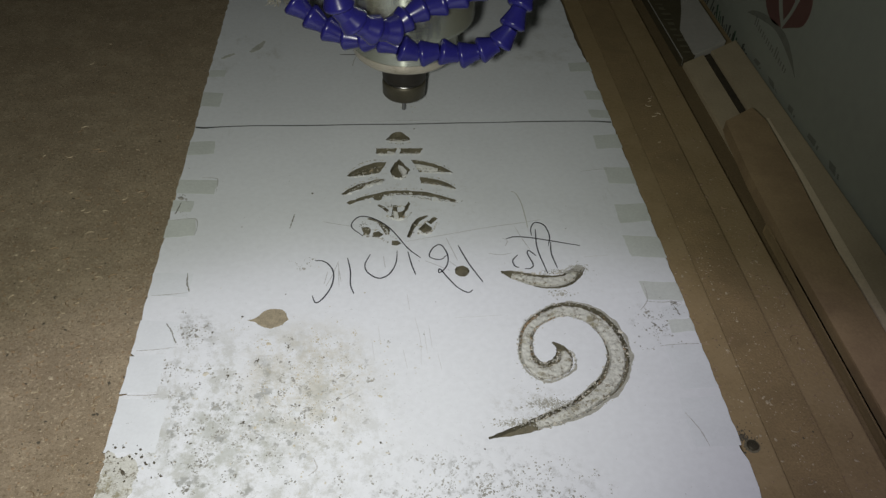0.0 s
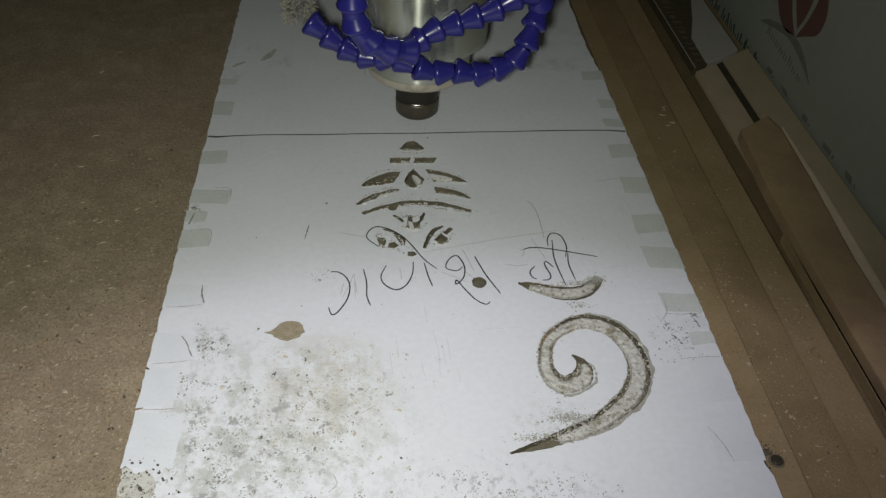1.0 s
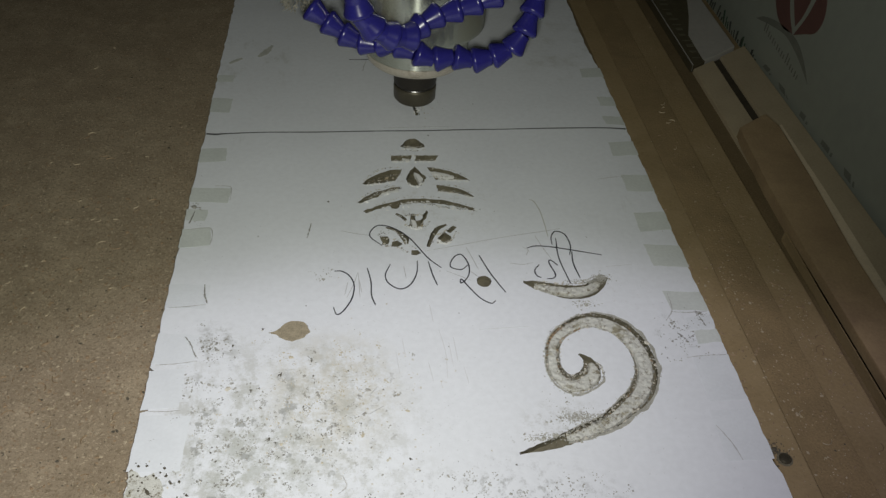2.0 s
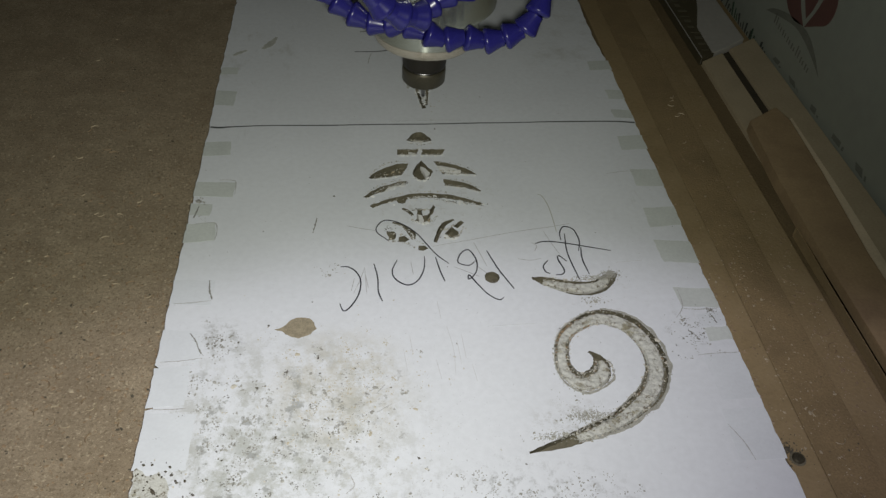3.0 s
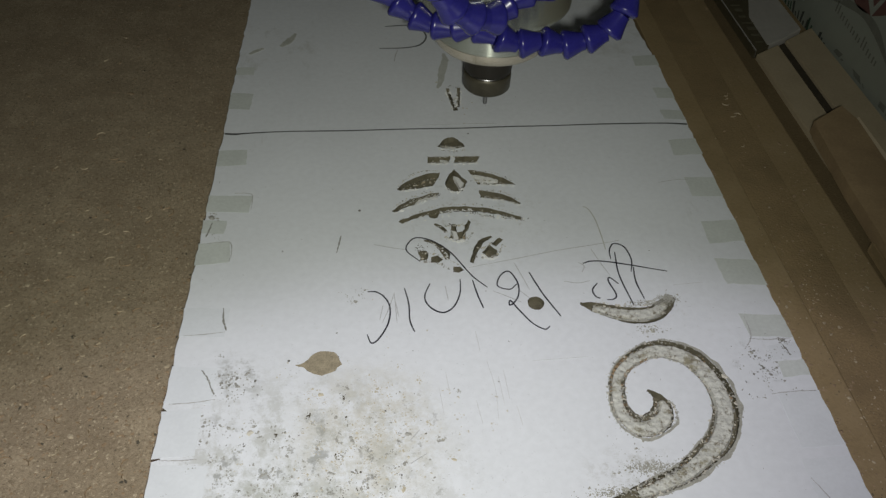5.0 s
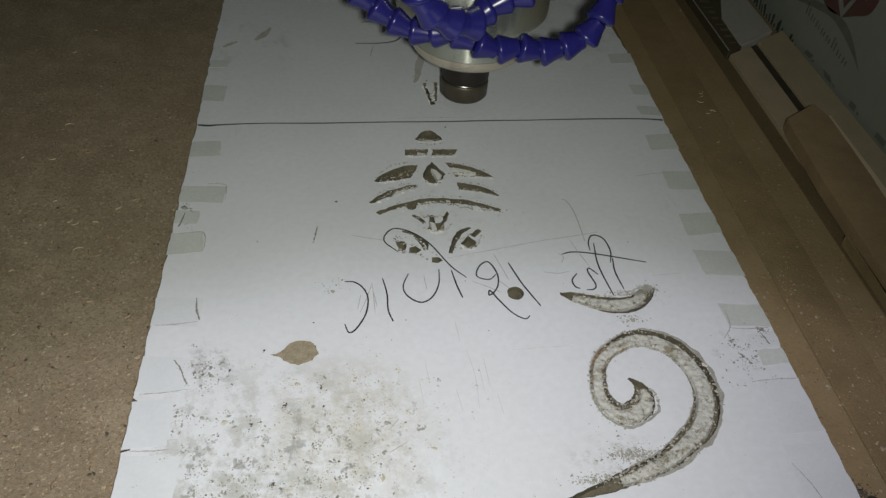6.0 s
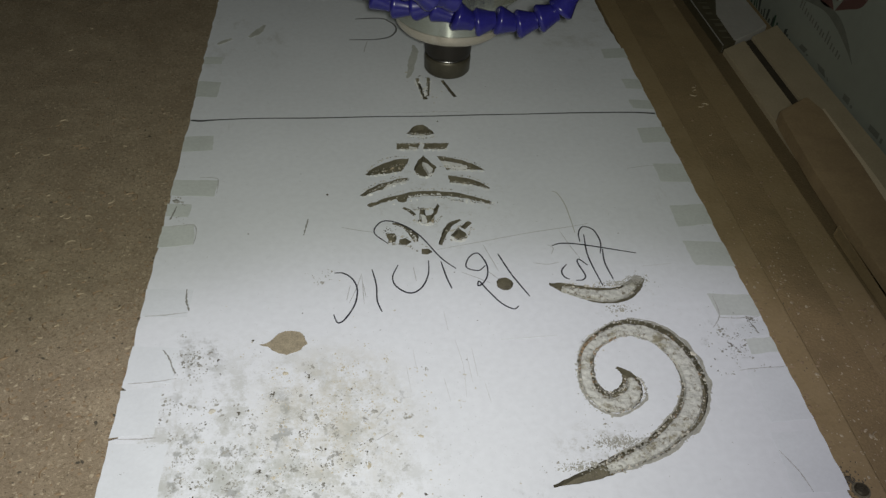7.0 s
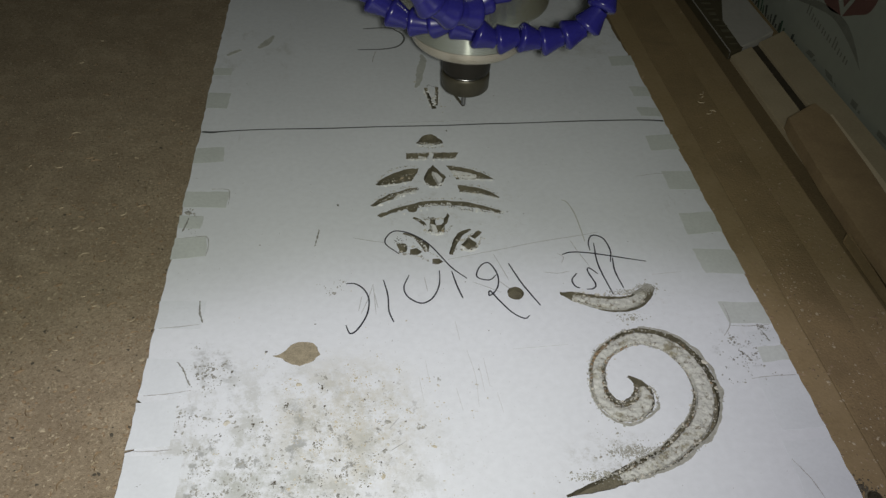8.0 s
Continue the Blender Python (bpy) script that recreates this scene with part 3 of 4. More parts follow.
pen_line("dark_scuff", [[(-144.5, 139.5), (-143.4, 131), (-141, 124)], [(-150, 98), (-146, 92), (-144, 87), (-142, 83)], [(-82, 195), (-83, 188), (-84, 181)], [(-160, 209), (-161, 203), (-162, 197)], [(157.5, 103), (159.5, 95)]], 0.75, SCUFF, "dark crumbling scuff", 0.00018, 0.4, 0.3)
pen_line("pencil_line", [
    [(-62, 187), (-52, 184), (-43, 182)], [(-7, 166), (20, 172), (48, 178.5), (73, 183), (87, 186)], [(47, 153), (55, 151.5), (62, 153)], [(58, 168), (61, 165), (59, 160)],
    [(68, 179), (71, 168), (75, 156)], [(20, 169), (26, 147)], [(5, 147), (12, 143), (20, 138)], [(-58, 126), (-54, 137), (-51, 148)], [(-51, 147), (-50, 125)],
    
    [(-59.4, 128), (-57.4, 139)], [(-49, 130), (-50.5, 141)], [(-30, 307), (12, 308.5), (26, 308)],
    [(-46, 52), (-41, 58)], [(-46, 40), (-38, 45)], [(20, 147), (25, 141)],
    [(126, 240), (140, 242.5), (147, 242)], [(-21, 141), (-22, 152)],
], 0.45, PENCIL, "faint scratch", 0.00014, 0.5)

pen_line("light_scratch", [
    [(-30, 82), (-28.5, 66)], [(-26, 92), (-25, 80)], [(4, 92), (5, 74)], [(8, 70), (9.5, 58)], [(60, 92), (66, 98)], [(-8, 118), (-6.8, 104)], [(110, 148), (128, 149.5)], [(20, 97), (50, 98.5)],
    [(-2, 62), (-1.5, 80), (-4, 98)], [(1, 88), (2, 70)], [(-12, 74), (-10, 60)], [(-36, 62), (-31, 68)],
], 0.4, SCRATCH, "hair-thin scratch", 0.00012, 0.5)

corner_bm = bmesh.new()
prism(corner_bm, ragged([(-0.1640, 0.013), (-0.158, 0.009), (-0.152, 0.010), (-0.146, 0.001), (-0.1475, -0.012), (-0.150, -0.03), (-0.1645, -0.03)][::-1], 0.002, 0.0008, 77), 0.00002, 0.00015)
part("worn_corner", corner_bm, DUST_FILL, board, "worn corner where the laminate has split")

# a grey drip of sealant and some rubbed marks behind the cutter
for i, pts in enumerate(([(-6, 404, 2), (-5, 394, 5), (-8.5, 378, 5.5), (-11, 362, 4), (-13.5, 354, 1)], [(-135, 416, 3), (-129, 424, 6), (-124.5, 436, 2)], [(-158, 404, 2), (-152, 410, 4), (-148, 413, 1.5)])):
    smear_bm = bmesh.new()
    ribbon(smear_bm, pts, 3, 0.00003, 0.0002, 0, 6, 0.5, 50 + i)
    part("smear", smear_bm, SMEAR if i == 0 else SMEAR_DARK, board, "dull grey smear")

# strips of tape along both edges: near end, far end, inner side
TAPES_LEFT = [(280.5, 264, -146), (235, 219.5, -139), (191, 173, -146), (212, 200, -152), (350, 330, -150), (385, 374, -152)]
TAPES_RIGHT = [(288, 270, 145), (244.5, 225, 145), (202.5, 183, 142), (166.5, 146, 142), (123, 107, 142), (322, 310, 150), (352, 338, 152), (92, 82, 150), (400, 385, 146)]
TAPES_PALE = [(141, 121, -142), (101, 79, -143), (74, 48, -146), (45, 12, -140), (72, 40, 143), (34, 2, 140), (104, 94, 148)]
for k, (tapes, mat, label) in enumerate(((TAPES_LEFT, TAPE, "yellowed clear tape"), (TAPES_RIGHT, TAPE, "yellowed clear tape"), (TAPES_PALE, TAPE_PALE, "clean clear tape"))):
    for i, (y1, y0, x) in enumerate(tapes):
        out, rng = (165.4 if x > 0 else -165.4), random.Random(100 * k + i)
        a = rng.uniform(-2, 2)
        outline = [(x / 1000, (y0 + a) / 1000), (out / 1000, y0 / 1000), (out / 1000, y1 / 1000), ((x - a * 0.6) / 1000, (y1 + a) / 1000)]
        tape_bm = bmesh.new()
        prism(tape_bm, ragged(outline, 0.004, 0.0004, 7 * i + k), 0.00002, 0.00007 + 0.00001 * (i % 3))
        part("tape_strip", tape_bm, mat, board, label)


# ---- loose chips and dust ----
def chips(name, places, size, mat, label, seed, flat=0.35):
    """Small broken flakes at (x, y, z), as one mesh."""
    rng = np.random.default_rng(seed)
    k = len(places)
    base = np.array([(math.cos(1.2566 * i), math.sin(1.2566 * i), 0) for i in range(5)] + [(0.1, 0.1, 1)], float)
    v = np.repeat(base[None], k, 0) * rng.uniform(0.55, 1.25, (k, 6, 1))
    s = size * rng.lognormal(0, 0.45, k)
    a = rng.uniform(0, 2 * np.pi, k)
    stretch = rng.uniform(0.6, 1.8, k)
    x, y, z = v[..., 0] * (s * stretch)[:, None], v[..., 1] * s[:, None], v[..., 2] * (s * flat)[:, None]
    co = np.stack((x * np.cos(a)[:, None] - y * np.sin(a)[:, None], x * np.sin(a)[:, None] + y * np.cos(a)[:, None], z), -1) + np.array(places)[:, None]
    o = 6 * np.arange(k)[:, None, None]
    faces = (o + np.array([(i, (i + 1) % 5, 5) for i in range(5)] + [(0, 2, 1), (0, 3, 2), (0, 4, 3)])[None]).reshape(-1, 3)
    me = bpy.data.meshes.new(name)
    me.from_pydata(co.reshape(-1, 3).tolist(), [], faces.tolist())
    me.materials.append(mat)
    return tagged(new(name, me), label, "chips", kind="stuff")


def along(points, count, seed, spread=0.5, out=0.2, z=0.0):
    """Places scattered beside the rims of a groove."""
    rng, c, res = np.random.default_rng(seed), spline(points, 10), []
    for _ in range(count):
        i = rng.integers(1, len(c) - 1)
        d = c[i + 1][:2] - c[i - 1][:2]
        n = np.array((-d[1], d[0])) / max(1e-9, np.hypot(*d))
        p = c[i][:2] + n * (rng.choice((-1, 1)) * (c[i][2] * spread + abs(rng.normal(0, out)))) + rng.normal(0, 0.3, 2)
        res.append((p[0] / 1000, p[1] / 1000, z))
    return res


def patch_of(cx, cy, sx, sy, count, seed, z=0.0, keep=lambda x, y: True):
    rng, res = np.random.default_rng(seed), []
    while len(res) < count:
        x, y = rng.normal(cx, sx), rng.normal(cy, sy)
        if keep(x, y):
            res.append((x, y, z))
    return res


def on_board(x, y):
    return abs(x) < 0.163


BROWS = [[(-46, 239, 2), (-32, 250, 9), (-18, 252, 8)], [(0, 250, 9), (15, 249, 8), (30, 241, 2)], [(-50, 218, 2), (-35, 229, 4), (-21, 233, 3)], [(6, 232, 5), (20, 230, 5), (31, 222, 2)],
         [(-46, 208, 2), (-25, 217, 4), (-8, 219, 5), (10, 217, 5), (30, 208, 2)], [(-26, 268, 5), (-8, 268, 5), (9, 268, 5)], [(-17, 281, 3), (-8, 279, 4), (0, 281, 3)], [(-20, 197, 9), (-11, 196, 14), (-4, 200, 8)],
         [(-35, 176, 6), (-26, 174, 6), (-13, 165, 5)], [(0, 178, 8), (8, 180, 8), (13, 187, 5)]]
chips("pale_chips", sum([along(b, 45, 60 + i, 0.45, 0.7) for i, b in enumerate(BROWS)], []), 0.00032, CHIP_PALE, "pale laminate crumbs along the carved ornament", 1)
chips("dark_chips", sum([along(b, 22, 80 + i, 0.5, 0.4) for i, b in enumerate(BROWS)], []), 0.00022, CHIP_DARK, "dark crumbs along the carved ornament", 2)
chips("pale_chips", along(TRUNK, 330, 3, 0.42, 1.2) + along(BOAT, 90, 4, 0.42, 1.0), 0.00032, CHIP_PALE, "pale crumbs along the curled groove", 3)
chips("dark_chips", along(TRUNK, 260, 5, 0.5, 0.55) + along(BOAT, 80, 6, 0.5, 0.4), 0.00021, CHIP_DARK, "dark crumbs along the curled groove", 4)
chips("pale_chips", along(TRUNK, 520, 7, 0.22, 1.5, -0.0018) + along(BOAT, 120, 8, 0.2, 1.5, -0.0016), 0.00036, CHIP_PALE, "pale crumbs lying in the grooves", 5, 0.8)
chips("brown_chips", along(TRUNK, 300, 9, 0.25, 1.5, -0.0018) + along(BOAT, 40, 10, 0.25, 1.0, -0.0016), 0.00028, CHIP_BROWN, "brown crumbs lying in the grooves", 6, 0.8)
chips("dark_chips", patch_of(-0.10, 0.01, 0.035, 0.035, 60, 11, 0, on_board) + patch_of(-0.075, 0.05, 0.03, 0.025, 50, 12, 0, on_board), 0.00024, CHIP_DARK, "dark grit strewn on the laminate", 7, 0.3)
chips("dark_chips", patch_of(0.0, 0.12, 0.12, 0.16, 110, 13, 0, on_board), 0.00022, CHIP_DARK, "single dark specks on the laminate", 8, 0.3)
chips("pale_chips", patch_of(-0.08, 0.02, 0.045, 0.045, 260, 14, 0, on_board), 0.00034, CHIP_PALE, "pale grit strewn on the laminate", 9, 0.3)
chips("dark_chips", patch_of(-0.154, 0.005, 0.007, 0.006, 40, 35, 0.0001, on_board), 0.0006, CHIP_DARK, "dark crumbs at the worn corner", 33, 0.6)
chips("dark_chips", patch_of(0.145, 0.09, 0.011, 0.012, 14, 15, 0, on_board) + patch_of(-0.131, 0.088, 0.007, 0.008, 10, 16, 0, on_board), 0.00026, CHIP_DARK, "dark crumbs by the tape", 10, 0.3)
chips("pale_chips", patch_of(0.0, 0.338, 0.006, 0.012, 40, 17), 0.0004, CHIP_PALE, "fresh crumbs by the new cuts", 11)
chips("white_burr", along([(-6.5, 351, 2.4), (-4.5, 340, 2.4), (-2.4, 326, 3)], 60, 41, 0.5, 0.3, 0.0) + along([(2.5, 352, 2.4), (1.5, 340, 2.4), (0.6, 331, 2.4)], 50, 42, 0.5, 0.3, 0.0), 0.0004, BURR, "white burr beside the fresh cuts", 43, 0.7)
RIMS = [[(-18, 281, 1), (-8, 278.5, 1), (1, 281, 1)], [(-26, 263.6, 1), (-19, 263.6, 1), (-12, 263.6, 1)], [(-8, 263.6, 1), (0, 263.6, 1), (8, 264, 1)], [(-46, 236, 1), (-35, 237.5, 1), (-23, 240.5, 1)],
        [(6, 240.8, 1), (18, 240.8, 1), (31, 239, 1)], [(-16, 239, 1), (-9, 233.8, 1), (-3, 239, 1)], [(-49, 215.2, 1), (-36, 222.5, 1), (-21.5, 229.4, 1)], [(6, 227.6, 1), (18, 225.4, 1), (31, 220.4, 1)],
        [(-46, 204.8, 1), (-8, 212, 1), (30, 205, 1)], [(-17, 190.5, 1), (-12, 188.6, 1), (-7, 189.6, 1)], [(2, 177, 1), (6, 173, 1), (11, 174.5, 1)]]
chips("white_burr", sum([along([(x, y - 0.35, w) for x, y, w in b], 60, 200 + i, 0.1, 0.35, 0.00005) for i, b in enumerate(RIMS)], []), 0.00038, BURR, "white burr of broken laminate along the cuts", 31, 0.7)
chips("pale_chips", sum([along(b, 16, 230 + i, 0.1, 1.6, -0.0045) for i, b in enumerate(BROWS)], []), 0.0005, CHIP_PALE, "pale crumbs lying in the carved ornament", 32, 0.6)


def clumps(cx, cy, sx, sy, count, each, tight, seed, keep=on_board):
    """Places gathered in small clumps, as grit gathers where it sticks."""
    rng, res = np.random.default_rng(seed), []
    for x, y, _ in patch_of(cx, cy, sx, sy, count, seed, 0, keep):
        k = 1 + rng.poisson(each)
        res += [(x + dx, y + dy, 0.0) for dx, dy in rng.normal(0, tight * (0.4 + 0.25 * k), (k, 2)) if keep(x + dx, y + dy)]
    return res


def beside(points, count, seed, side, wide, first=0.0, last=1.0):
    """Places on one side of a groove, thinning out away from its rim."""
    rng, c, res = np.random.default_rng(seed), spline(points, 10), []
    for _ in range(count):
        u = rng.uniform(first, last) * (len(c) - 3) + 1
        i = int(u)
        q, d = c[i] + (c[i + 1] - c[i]) * (u - i), c[i + 1][:2] - c[i - 1][:2]
        n = side * np.array((-d[1], d[0])) / max(1e-9, np.hypot(*d))
        uneven = 0.35 + 1.1 * abs(noise.noise((q[0] * 0.09, q[1] * 0.09, seed)))
        p = q[:2] + n * (q[2] * 0.54 + wide * uneven * rng.random() ** 1.5)
        res.append((p[0] / 1000, p[1] / 1000, 0.0))
    return res


chips("grey_grit", clumps(-0.075, 0.045, 0.026, 0.022, 60, 6, 0.00042, 301), 0.00028, GRIT, "grey grit clotted on the laminate", 311, 0.3)
chips("grey_grit", clumps(-0.112, 0.022, 0.020, 0.024, 75, 9, 0.00042, 302), 0.00031, GRIT, "grey grit clotted on the laminate", 312, 0.3)
chips("dark_grit", clumps(-0.095, 0.03, 0.038, 0.032, 18, 6, 0.0003, 303), 0.00026, CHIP_DARK, "dark grit clotted on the laminate", 313, 0.3)
chips("tan_grit", clumps(-0.068, 0.055, 0.020, 0.018, 90, 6, 0.0006, 304), 0.00026, DUST_TAN, "tan dust clotted on the laminate", 314, 0.25)
chips("grey_grit", clumps(-0.135, 0.093, 0.007, 0.007, 14, 7, 0.0008, 305) + clumps(-0.142, 0.063, 0.004, 0.003, 8, 6, 0.0008, 306) + clumps(-0.071, 0.146, 0.003, 0.003, 6, 5, 0.0007, 307) + clumps(-0.05, 0.03, 0.012, 0.010, 16, 3, 0.0006, 308), 0.00032, GRIT, "grey grit by the tape", 315, 0.3)
chips("grey_grit", clumps(0.143, 0.090, 0.006, 0.007, 14, 4, 0.0008, 309) + clumps(0.158, 0.100, 0.003, 0.005, 10, 5, 0.0007, 310) + clumps(0.140, 0.072, 0.010, 0.004, 9, 3, 0.0006, 316) + clumps(-0.159, 0.205, 0.002, 0.008, 9, 4, 0.0006, 317), 0.00032, GRIT, "grey grit along the tape strips", 318, 0.3)
chips("dark_grit", clumps(0.144, 0.090, 0.005, 0.006, 12, 8, 0.0005, 381) + clumps(0.158, 0.100, 0.002, 0.004, 9, 7, 0.0005, 382) + clumps(-0.135, 0.092, 0.003, 0.003, 5, 8, 0.0004, 383) + clumps(-0.110, 0.010, 0.022, 0.016, 22, 9, 0.0004, 384), 0.00032, SCUFF, "dark grit clotted by the tape and on the grimy end", 385, 0.3)
chips("dark_grit", clumps(0.02, -0.020, 0.030, 0.010, 150, 6, 0.0006, 319), 0.00030, GRIT, "grey grit near the end of the board", 320, 0.3)
chips("brown_dust", patch_of(0.069, 0.0935, 0.0045, 0.0035, 260, 353, -0.0014) + patch_of(0.061, 0.082, 0.002, 0.006, 90, 354, -0.0014), 0.0005, CHIP_BROWN, "brown dust in the bend of the curled groove", 355, 0.5)
chips("grey_grit", along(TRUNK, 620, 356, 0.2, 1.8, -0.0012), 0.00034, GRIT, "grey grit in the curled groove", 357, 0.6)
chips("dark_chips", patch_of(0.1705, 0.008, 0.003, 0.004, 70, 358, STRIP, lambda x, y: x > 0.1672), 0.0004, CHIP_DARK, "dark dirt round the screw", 359, 0.3)


def chipped_rim(points, side, first, last, wide, seed):
    """The grey band beside a groove where the laminate has crumbled, of uneven width."""
    rng, c, rim = random.Random(seed), spline(points, 6), []
    for i in range(int(first * len(c)), int(last * len(c)) - 1):
        d = c[min(i + 1, len(c) - 1)][:2] - c[max(0, i - 1)][:2]
        n = side * np.array((-d[1], d[0])) / max(1e-9, np.hypot(*d))
        w = wide * (0.45 + 0.9 * abs(noise.noise((c[i][0] * 0.11, c[i][1] * 0.11, seed * 0.37)))) * rng.uniform(0.8, 1.2)
        q = c[i][:2] + n * (c[i][2] * 0.545 + 0.5 * w)
        rim.append((q[0], q[1], w))
    bm = bmesh.new()
    ribbon(bm, rim, 1, 0.00003, 0.00012, 0.6, 3, 0.22, seed)
    return part("chipped_rim", bm, RUBBLE, board, "grey crumbled rim of the groove")


for side, first, last, wide, seed in ((1, 0.50, 0.97, 2.6, 371), (1, 0.08, 0.34, 2.0, 372), (1, 0.36, 0.50, 0.9, 373), (-1, 0.72, 0.96, 1.0, 374)):
    chipped_rim(TRUNK, side, first, last, wide, seed)
chipped_rim(BOAT, -1, 0.1, 0.95, 1.2, 375)
chips("crumbled_rim", beside(TRUNK, 560, 321, 1, 2.2, 0.0, 0.97) + beside(TRUNK, 120, 322, -1, 0.4), 0.00026, RUBBLE, "crumbled grey rim of the curled groove", 323, 0.4)
chips("grey_grit", beside(TRUNK, 330, 324, 1, 2.0) + beside(TRUNK, 160, 325, -1, 0.4), 0.00026, GRIT, "grey grit along the curled groove", 326, 0.4)
chips("crumbled_rim", patch_of(0.066, 0.0325, 0.006, 0.0020, 420, 327) + patch_of(0.047, 0.021, 0.007, 0.0016, 240, 328) + patch_of(0.062, 0.048, 0.005, 0.006, 40, 329), 0.00028, RUBBLE, "grey rubble beside the tail of the groove", 330, 0.4)
chips("grey_grit", patch_of(0.066, 0.0322, 0.006, 0.0018, 160, 350) + patch_of(0.104, 0.138, 0.003, 0.0016, 90, 351), 0.00026, GRIT, "grey grit in the rubble beside the grooves", 352, 0.4)
chips("crumbled_rim", patch_of(0.104, 0.138, 0.003, 0.0018, 260, 331) + patch_of(0.093, 0.1345, 0.006, 0.0012, 260, 332) + patch_of(0.088, 0.116, 0.004, 0.0018, 110, 333), 0.00028, RUBBLE, "grey rubble round the boat-shaped groove", 334, 0.5)
chips("grey_grit", sum([along(b, 40, 340 + i, 0.5, 0.5) for i, b in enumerate(BROWS)], []), 0.00028, GRIT, "grey grit along the carved ornament", 335, 0.5)
chips("tan_dust", sum([along(b, 30, 360 + i, 0.12, 1.4, -0.0044) for i, b in enumerate(BROWS)], []), 0.0006, CHIP_TAN, "tan dust lying in the carved ornament", 336, 0.5)
LEFT_BED = lambda x, y: -0.6 < x < -0.170 and -0.3 < y < 0.9
RIGHT_BED = lambda x, y: 0.172 < x < 0.252 and -0.2 < y < 0.7
chips("brown_chips", patch_of(-0.22, 0.1, 0.11, 0.22, 5200, 18, BED, LEFT_BED), 0.0005, CHIP_BROWN, "brown dust and flakes on the bed", 12, 0.4)
chips("pale_chips", patch_of(-0.22, 0.10, 0.08, 0.18, 4200, 19, BED, LEFT_BED), 0.00036, CHIP_TAN, "pale flecks on the bed", 13, 0.4)
chips("dark_chips", patch_of(-0.21, 0.08, 0.08, 0.18, 1300, 20, BED, LEFT_BED), 0.00034, CHIP_DARK, "dark flecks on the bed", 14, 0.3)
chips("dark_chips", patch_of(0.19, 0.08, 0.014, 0.10, 180, 361, STRIP, lambda x, y: 0.168 < x < 0.2135), 0.00024, CHIP_DARK, "dark specks on the bed strips", 362, 0.3)
chips("tan_chips", patch_of(0.19, 0.05, 0.014, 0.09, 420, 363, STRIP, lambda x, y: 0.168 < x < 0.2135) + patch_of(0.229, 0.08, 0.007, 0.10, 260, 364, LOW, lambda x, y: 0.217 < x < 0.2415), 0.00034, CHIP_TAN, "tan flecks on the bed strips", 365, 0.4)
chips("brown_chips", patch_of(0.20, 0.10, 0.03, 0.12, 200, 21, STRIP, lambda x, y: 0.168 < x < 0.214 and -0.2 < y < 0.7), 0.0006, CHIP_BROWN, "brown flakes on the bed strips", 15, 0.4)
chips("brown_chips", patch_of(0.232, 0.12, 0.012, 0.15, 240, 22, LOW, lambda x, y: 0.2165 < x < 0.2415 and -0.2 < y < 0.7), 0.0006, CHIP_BROWN, "brown flakes along the dark strip", 16, 0.4)
chips("dark_chips", patch_of(0.169, 0.09, 0.0015, 0.10, 80, 23, STRIP, lambda x, y: x > 0.168) + patch_of(-0.1685, 0.1, 0.0022, 0.13, 160, 24, BED, lambda x, y: x < -0.1665), 0.0006, CHIP_BROWN, "brown crumbs along the board's edges", 17, 0.6)


def curls(name, places, mat, label, seed):
    """Thin curled shavings, as one mesh."""
    rng, bm = random.Random(seed), bmesh.new()
    for x, y, z in places:
        r, a0, sweep, w = rng.uniform(0.0012, 0.004), rng.uniform(0, 6.3), rng.uniform(0.8, 2.6), rng.uniform(0.00025, 0.0006)
        prev = None
        for i in range(7):
            a = a0 + sweep * i / 6
            q = (x + r * math.cos(a), y + r * math.sin(a))
            ring = [bm.verts.new((q[0], q[1], z + 0.0001)), bm.verts.new((q[0] + w * math.cos(a), q[1] + w * math.sin(a), z + 0.0002)), bm.verts.new((q[0] + w * 0.5 * math.cos(a), q[1] + w * 0.5 * math.sin(a), z + 0.0008))]
            if prev:
                for k in range(3):
                    bm.faces.new((prev[k], prev[(k + 1) % 3], ring[(k + 1) % 3], ring[k]))
            prev = ring
    return tagged(new(name, mesh_of(name, bm, mat)), label, "shavings", kind="stuff")


curls("pale_shavings", patch_of(-0.22, 0.06, 0.06, 0.14, 90, 25, BED, LEFT_BED) + patch_of(0.204, 0.325, 0.003, 0.014, 6, 26, STRIP, lambda x, y: 0.196 < x < 0.212) + patch_of(0.195, 0.02, 0.008, 0.03, 3, 34, STRIP, lambda x, y: 0.172 < x < 0.210), CHIP_TAN, "pale curled shavings on the bed", 27)
curls("brown_shavings", patch_of(-0.23, 0.06, 0.07, 0.14, 140, 28, BED, LEFT_BED) + patch_of(0.230, 0.12, 0.006, 0.05, 16, 29, LOW, lambda x, y: 0.220 < x < 0.237), CHIP_BROWN, "brown curled shavings on the bed", 30)

# ---- the screw beside the board ----
screw = empty("clamp_screw", pose(0.1725, 0.003, STRIP))
tagged(screw, "dark screw driven into the bed beside the board", "screw")
part("head", lathe([(0.0031, 0.0), (0.0033, 0.0010), (0.0026, 0.0019), (0.0010, 0.0020), (0.0008, 0.0014)], 24), BLACK_STEEL, screw)
# added ring that stands for the dark stain round the head
part("stain_ring", lathe([(0.0043, 0.00005), (0.0042, 0.0003), (0.0034, 0.0004)], 24), CORE, screw, "flat dark ring added for the stain round the screw")


